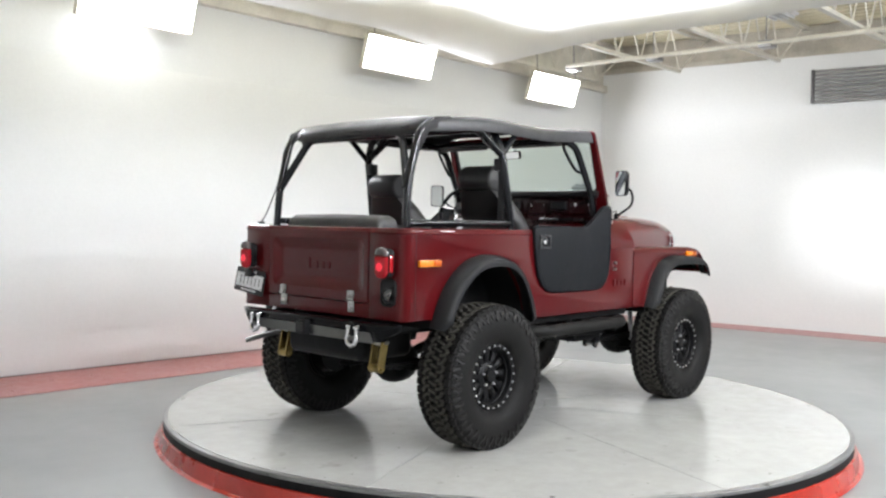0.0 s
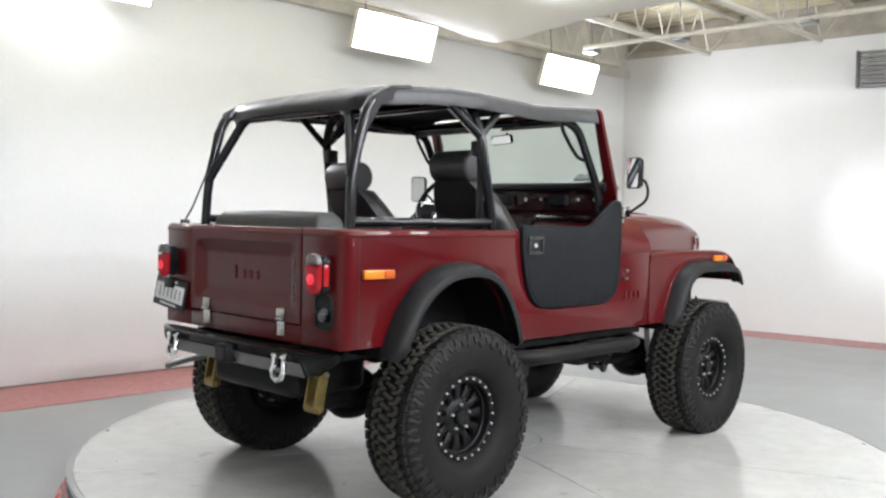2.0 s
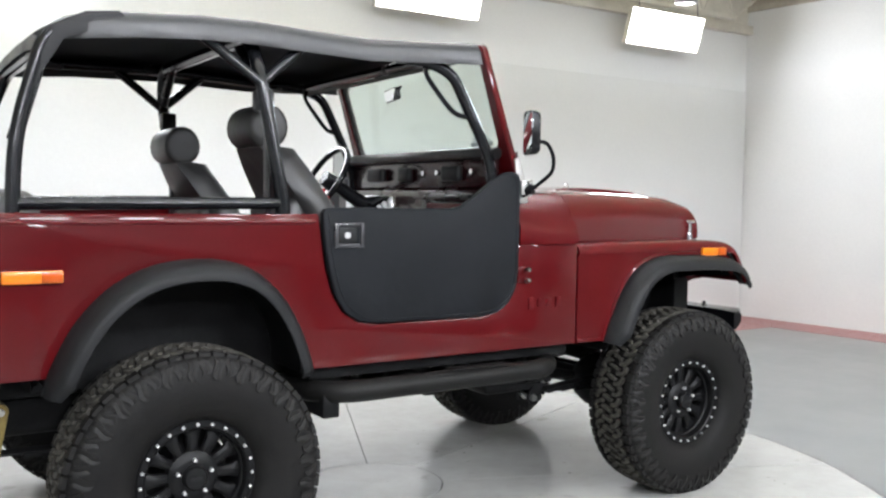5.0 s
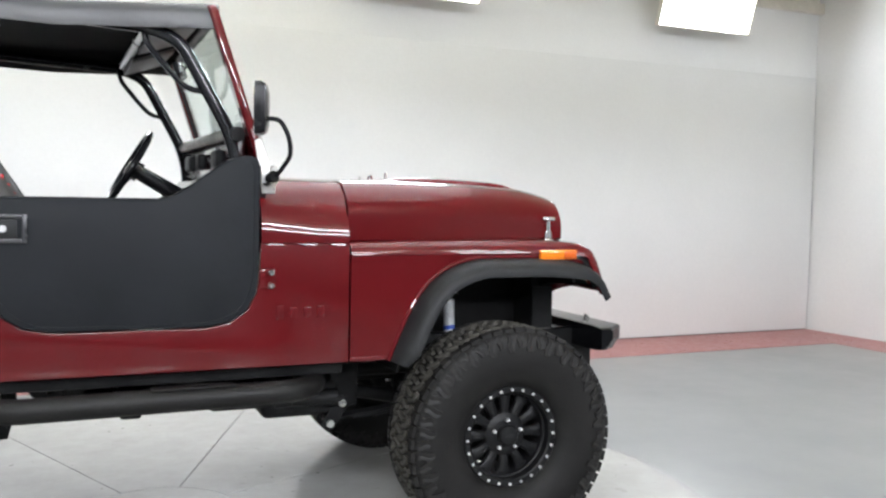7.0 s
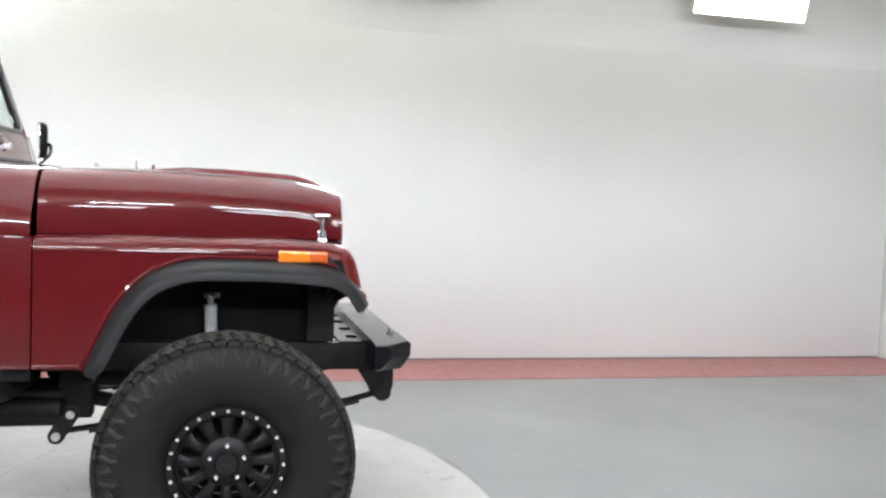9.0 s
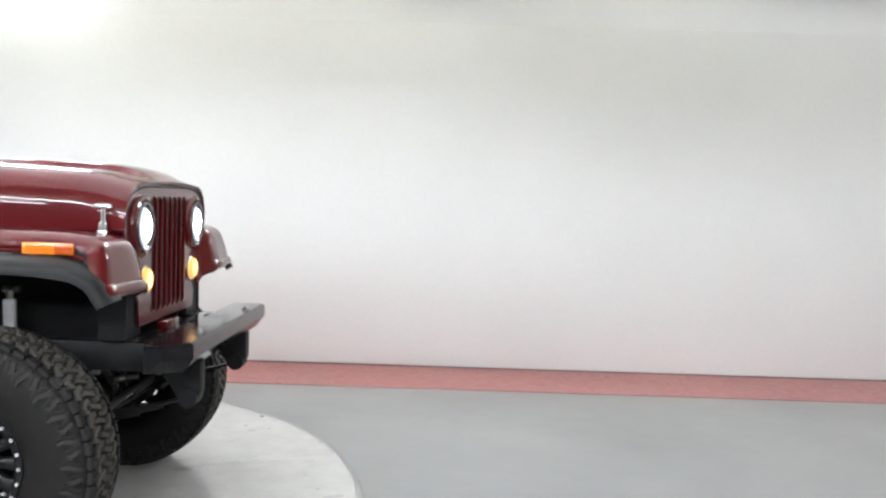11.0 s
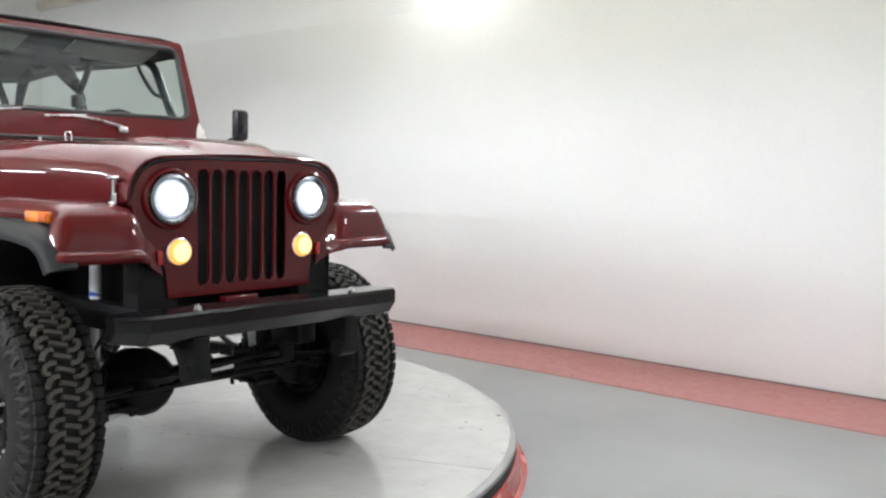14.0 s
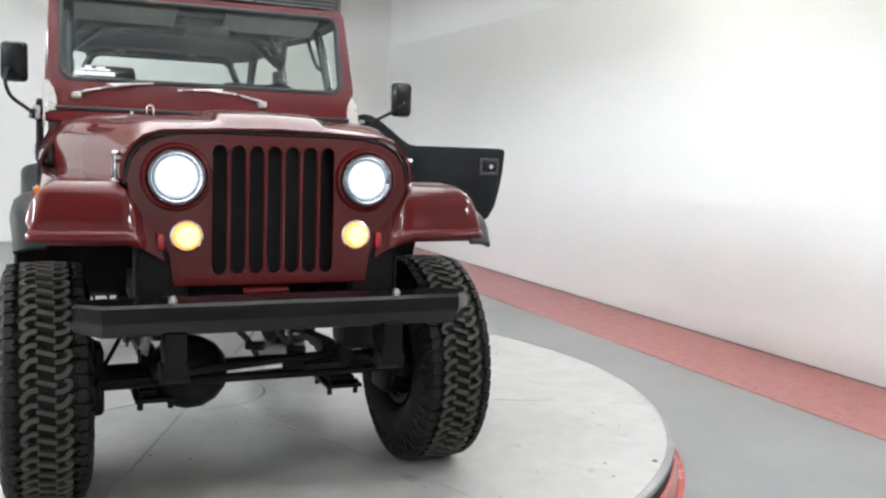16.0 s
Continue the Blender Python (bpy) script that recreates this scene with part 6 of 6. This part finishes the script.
for s in (-1, 1):
    bm = B()
    add_box(bm, (1.05, s * 0.37 - 0.075, 0.345), (1.30, s * 0.37 + 0.075, 0.362), 0.004)
    for dx in (-0.09, 0.09):
        for dy in (-0.055, 0.055):
            add_cyl(bm, (1.18 + dx, s * 0.37 + dy, 0.315), (1.18 + dx, s * 0.37 + dy, 0.375), 0.011, 6)
    part("spring_pad", bm, M_CHASSIS, car)
for s in (-1, 1):
    bm = B()
    add_box(bm, (1.10, s * 0.60 - 0.05, 0.30), (1.27, s * 0.60 + 0.05, 0.56), 0.02)
    add_box(bm, (1.26, s * 0.60 - 0.03, 0.40), (1.40, s * 0.60 + 0.03, 0.46), 0.012)
    part("steering_knuckle", bm, M_CHASSIS, car)
    bm = B()
    add_tube(bm, rounded([(1.20, s * 0.55, 0.47), (1.30, s * 0.50, 0.60), (1.34, s * 0.44, 0.72)], 0.05), 0.008, 8)
    part("brake_hose", bm, M_GASKET, car)
bm = B()
add_cyl(bm, (1.0, -0.22, 0.47), (0.2, -0.14, 0.62), 0.03, 14)
part("prop_shaft", bm, M_CHASSIS, car)
bm = B()
add_cyl(bm, (-1.05, 0.0, 0.47), (-0.45, -0.02, 0.64), 0.035, 14)
part("prop_shaft", bm, M_CHASSIS, car)
bm = B()
add_cyl(bm, (-1.0, 0.25, 0.66), (-0.4, 0.25, 0.66), 0.08, 20)
part("silencer", bm, M_CHASSIS, car)


# tubular side steps
def side_step(s):
    bm = B()
    add_tube(bm, rounded([(-0.74, 0.40 * s, 0.64), (-0.70, 0.70 * s, 0.655), (-0.60, 0.80 * s, 0.66), (0.32, 0.80 * s, 0.665), (0.44, 0.70 * s, 0.665), (0.48, 0.40 * s, 0.67)], 0.10), 0.042, 16)
    st = part("side_step", bm, M_STEP, car, "black tubular side step")
    bm = B()
    add_box(bm, (-0.16, s * 0.80 - 0.03, 0.7025), (0.12, s * 0.80 + 0.03, 0.709), 0.003)
    part("step_pad", bm, M_RUBBER, st)
    for x in (-0.66, -0.22, 0.30):
        bm = B()
        y0, y1 = sorted((s * 0.43, s * 0.77))
        add_box(bm, (x - 0.035, y0, 0.60 if x > -0.5 else 0.56), (x + 0.035, y1, 0.66), 0.01)
        part("step_bracket", bm, M_CHASSIS, st)
    # body mounts above the tube
    bm = B()
    for x in (-0.45, 0.0, 0.42):
        add_cyl(bm, (x, s * 0.55, 0.66), (x, s * 0.55, 0.80), 0.03, 12)
    y0, y1 = sorted((s * 0.66, s * 0.70))
    add_box(bm, (-0.72, y0, 0.70), (0.54, y1, 0.80), 0.006)
    part("rocker_under", bm, M_CHASSIS, car)


both(side_step)

# ---- wheels ----
HUB_Z, TYRE_R = 0.433, 0.443
HALF = [(0.196, 0.078), (0.205, 0.098), (0.22, 0.119), (0.245, 0.135), (0.275, 0.1445), (0.315, 0.148), (0.358, 0.1445), (0.392, 0.1365), (0.413, 0.127), (0.424, 0.114), (0.427, 0.053)]


def flat_foot(bm):
    for v in bm.verts:
        v.co.z = max(v.co.z, -HUB_Z + 0.001)


def tyre_mesh():
    bm = B()
    prof = HALF + [(r, -y) for r, y in reversed(HALF)] + [(0.18, -0.10), (0.18, 0.10)]
    add_lathe(bm, prof, 84, closed=True)
    flat_foot(bm)
    return bm


PITCHES = 56


def ribbon(line, half):
    """Outline of a bent bar of the given half width along a line of (u, v)."""
    left, right = [], []
    n = len(line)
    for i, (u, v) in enumerate(line):
        a, b = V(line[max(i - 1, 0)]), V(line[min(i + 1, n - 1)])
        d = (b - a).normalized()
        left.append((u - d.y * half, v + d.x * half))
        right.append((u + d.y * half, v - d.x * half))
    return left + right[::-1]


def tread_block(bm, poly, low):
    n = len(poly)
    cu, cv = sum(u for u, v in poly) / n, sum(v for u, v in poly) / n
    ta, fa = [], []
    for u, v in poly:
        top = TYRE_R - 0.008 * (abs(v) / 0.12) ** 2.4
        for lst, rad, k in ((ta, top, 1.0), (fa, low, 1.01)):
            a = (cu + (u - cu) * k) / TYRE_R
            lst.append(bm.verts.new((rad * math.cos(a), cv + (v - cv) * k, rad * math.sin(a))))
    bm.faces.new(ta)
    for i in range(n):
        bm.faces.new((ta[i], fa[i], fa[(i + 1) % n], ta[(i + 1) % n]))


def tread_mesh():
    """Interlocking hooks and lying S blocks of the tread."""
    bm = B()
    p = 2 * math.pi * TYRE_R / PITCHES
    hook = ribbon([(0.0193, -0.027), (0.0189, -0.048), (0.0123, -0.063), (-0.0016, -0.074), (-0.0136, -0.072), (-0.0185, -0.056)], 0.0077)
    bent = ribbon([(0.0193, -0.025), (0.0181, -0.046), (0.0090, -0.060), (-0.0049, -0.069), (-0.0185, -0.074)], 0.0086)
    ess = ribbon([(0.0094, -0.030), (0.0053, -0.016), (0.0000, 0.0), (-0.0053, 0.016), (-0.0094, 0.030)], 0.0072)
    flat = ribbon([(0.0078, -0.028), (0.0057, -0.017), (0.0000, 0.0), (-0.0057, 0.017), (-0.0078, 0.028)], 0.0079)
    for k in range(PITCHES):
        left = bent if k % 2 else hook
        for poly, off in ((left, 0.22), (flat if k % 2 else ess, 0.0), ([(-u, -v) for u, v in left], -0.22)):
            tread_block(bm, [(k * p + off * p + u, v) for u, v in poly], 0.424)
    flat_foot(bm)
    return bm


def lug_mesh():
    """Shoulder blocks and the lugs that carry them down the sidewall."""
    bm = B()
    n = PITCHES
    p = 2 * math.pi * TYRE_R / n
    for k in range(n):
        for s in (-1, 1):
            o = k * p + (0.3 * p if s > 0 else 0.0)
            deep = 0.094 if k % 2 else 0.101
            sh = [(-0.0205, deep + 0.004), (-0.0066, deep - 0.003), (-0.0033, deep + 0.009), (0.0008, deep + 0.009), (0.0033, deep - 0.001), (0.0148, deep), (0.0205, deep + 0.008), (0.0193, 0.126), (-0.0201, 0.123)]
            tread_block(bm, [(o + u * s, v * s) for u, v in sh], 0.42)
            mid, half = o / TYRE_R, 0.0210 / TYRE_R
            alt = 1 if k % 2 else -1
            rads = (0.433, 0.426, 0.414, 0.402, 0.390, 0.379, 0.368, 0.356, 0.346) if k % 2 else (0.433, 0.426, 0.415, 0.405, 0.396, 0.387, 0.379, 0.371, 0.364)
            over, under = [], []
            for rad, f, zig in zip(rads, (0.95, 1.0, 0.98, 0.95, 1.0, 1.06, 1.04, 0.9, 0.6), (0.0, 0.0, 0.003, 0.007, 0.004, -0.002, -0.006, -0.004, 0.001)):
                base = np.interp(rad, [p[0] for p in HALF], [p[1] for p in HALF])
                lift = 0.009 if rad > 0.42 else 0.0062
                yo = 0.122 if rad > 0.43 else base + lift
                c = mid + alt * zig * s / TYRE_R
                over.append([bm.verts.new((rad * math.cos(c + q * half * f * 0.93), s * (yo - (0.0022 if q in (-0.06, 0.06) else 0.0)), rad * math.sin(c + q * half * f * 0.93))) for q in (-1, -0.2, -0.06, 0.06, 0.2, 1)])
                under.append([bm.verts.new((rad * math.cos(c + q * half * f), s * (base - 0.003), rad * math.sin(c + q * half * f))) for q in (-1, 1)])
            for i in range(len(rads) - 1):
                for j in range(5):
                    bm.faces.new((over[i][j], over[i][j + 1], over[i + 1][j + 1], over[i + 1][j]))
                bm.faces.new((over[i][0], over[i + 1][0], under[i + 1][0], under[i][0]))
                bm.faces.new((over[i][5], under[i][1], under[i + 1][1], over[i + 1][5]))
            bm.faces.new((*over[-1], under[-1][1], under[-1][0]))
    flat_foot(bm)
    return bm


def rim_mesh():
    bm = B()
    # beadlock ring and barrel
    add_lathe(bm, [(0.20, 0.066), (0.205, 0.078), (0.204, 0.092), (0.199, 0.097), (0.178, 0.098), (0.173, 0.094), (0.170, 0.075), (0.166, 0.03), (0.164, -0.05), (0.175, -0.105), (0.196, -0.115), (0.196, -0.103), (0.16, -0.09), (0.158, 0.02), (0.163, 0.06), (0.17, 0.066)], 64, closed=True)
    return bm


def spoke_mesh():
    bm = B()
    rows = []
    for r, y, w, th in ((0.076, 0.042, 0.0195, 0.03), (0.10, 0.05, 0.0175, 0.028), (0.135, 0.051, 0.020, 0.028), (0.158, 0.047, 0.030, 0.03), (0.167, 0.044, 0.042, 0.03)):
        rows.append([(r, yy, t) for t, yy in ((-w, y - 0.008), (-w * 0.5, y), (w * 0.5, y), (w, y - 0.008), (w, y - th), (-w, y - th))])
    add_loft(bm, rows, ring=True, caps=True)
    return bm


wheel_parts = None


def wheel(x, s):
    global wheel_parts
    m = pose(x, 0.748 * s, HUB_Z, 0, 0, 0 if s > 0 else 180)
    if wheel_parts is None:
        w = part("wheel", rim_mesh(), M_WHEEL, car, "black beadlock wheel with silver ring bolts")
        w.matrix_basis = m
        t = part("tyre", tyre_mesh(), M_RUBBER, w, "black rubber tyre sidewall", sharp=50)
        tr = part("tread", tread_mesh(), M_TREAD, w, "chunky interlocking tread blocks")
        tagged(tr, kind="stuff")
        lg = part("shoulder_rubber", lug_mesh(), M_LUG, w, "black shoulder lugs of the tyre", sharp=50)
        tagged(lg, kind="stuff")
        bm = B()
        add_lathe(bm, [(0.0005, 0.06), (0.052, 0.06), (0.07, 0.056), (0.086, 0.046), (0.09, 0.03), (0.085, 0.01), (0.0005, 0.01)], 40)
        disc = part("centre_disc", bm, M_WHEEL, w)
        spoke0 = part("spoke", spoke_mesh(), M_WHEEL, w)
        bm = B()
        add_lathe(bm, [(0.042, 0.06), (0.042, 0.078), (0.036, 0.086), (0.0005, 0.088)], 28)
        cap = part("centre_cap", bm, M_WHEEL, w)
        bm = B()
        add_box(bm, (-0.02, 0.088, -0.006), (0.02, 0.0892, 0.006))
        mark = part("cap_bar", bm, M_TRIM, w)
        bm = B()
        add_cyl(bm, (0, 0, 0), (0, 0.006, 0), 0.0064, 8, 0.005)
        bolt = part("ring_bolt", bm, M_BOLT, w)
        bm = B()
        add_cyl(bm, (0, 0, 0), (0, 0.014, 0), 0.0075, 6, 0.006)
        nut = part("lug_nut", bm, M_BOLT, w)
        wheel_parts = (w, t, tr, lg, cap, mark, disc, bolt, nut, spoke0)
        reuse = (bolt, nut)
    else:
        w = same_mesh(wheel_parts[0], "wheel", m, car)
        tagged(w, "black beadlock wheel with silver ring bolts")
        for src, nm in zip(wheel_parts[1:7], ("tyre", "tread", "shoulder_rubber", "centre_cap", "cap_bar", "centre_disc")):
            ob = same_mesh(src, nm, Matrix.Identity(4), w)
            if nm in ("tread", "shoulder_rubber"):
                tagged(ob, kind="stuff")
        reuse = None
    b0, n0, s0 = wheel_parts[7:]
    for k in range(0 if not reuse else 1, 12):
        same_mesh(s0, "spoke", pose(0, 0, 0, 0, 30 * k, 0), w)
    for k in range(24):
        a = radians(15 * k)
        mm = pose(0.189 * math.cos(a), 0.0975, 0.189 * math.sin(a))
        if reuse and k == 0:
            b0.matrix_basis = mm
        else:
            same_mesh(b0, "ring_bolt", mm, w)
    for k in range(5):
        a = radians(72 * k + 18)
        mm = pose(0.06 * math.cos(a), 0.062, 0.06 * math.sin(a))
        if reuse and k == 0:
            n0.matrix_basis = mm
        else:
            same_mesh(n0, "lug_nut", mm, w)


for wx in (1.188, -1.188):
    both(lambda s: wheel(wx, s))

car.scale = (1.0, 1.0, 0.993)
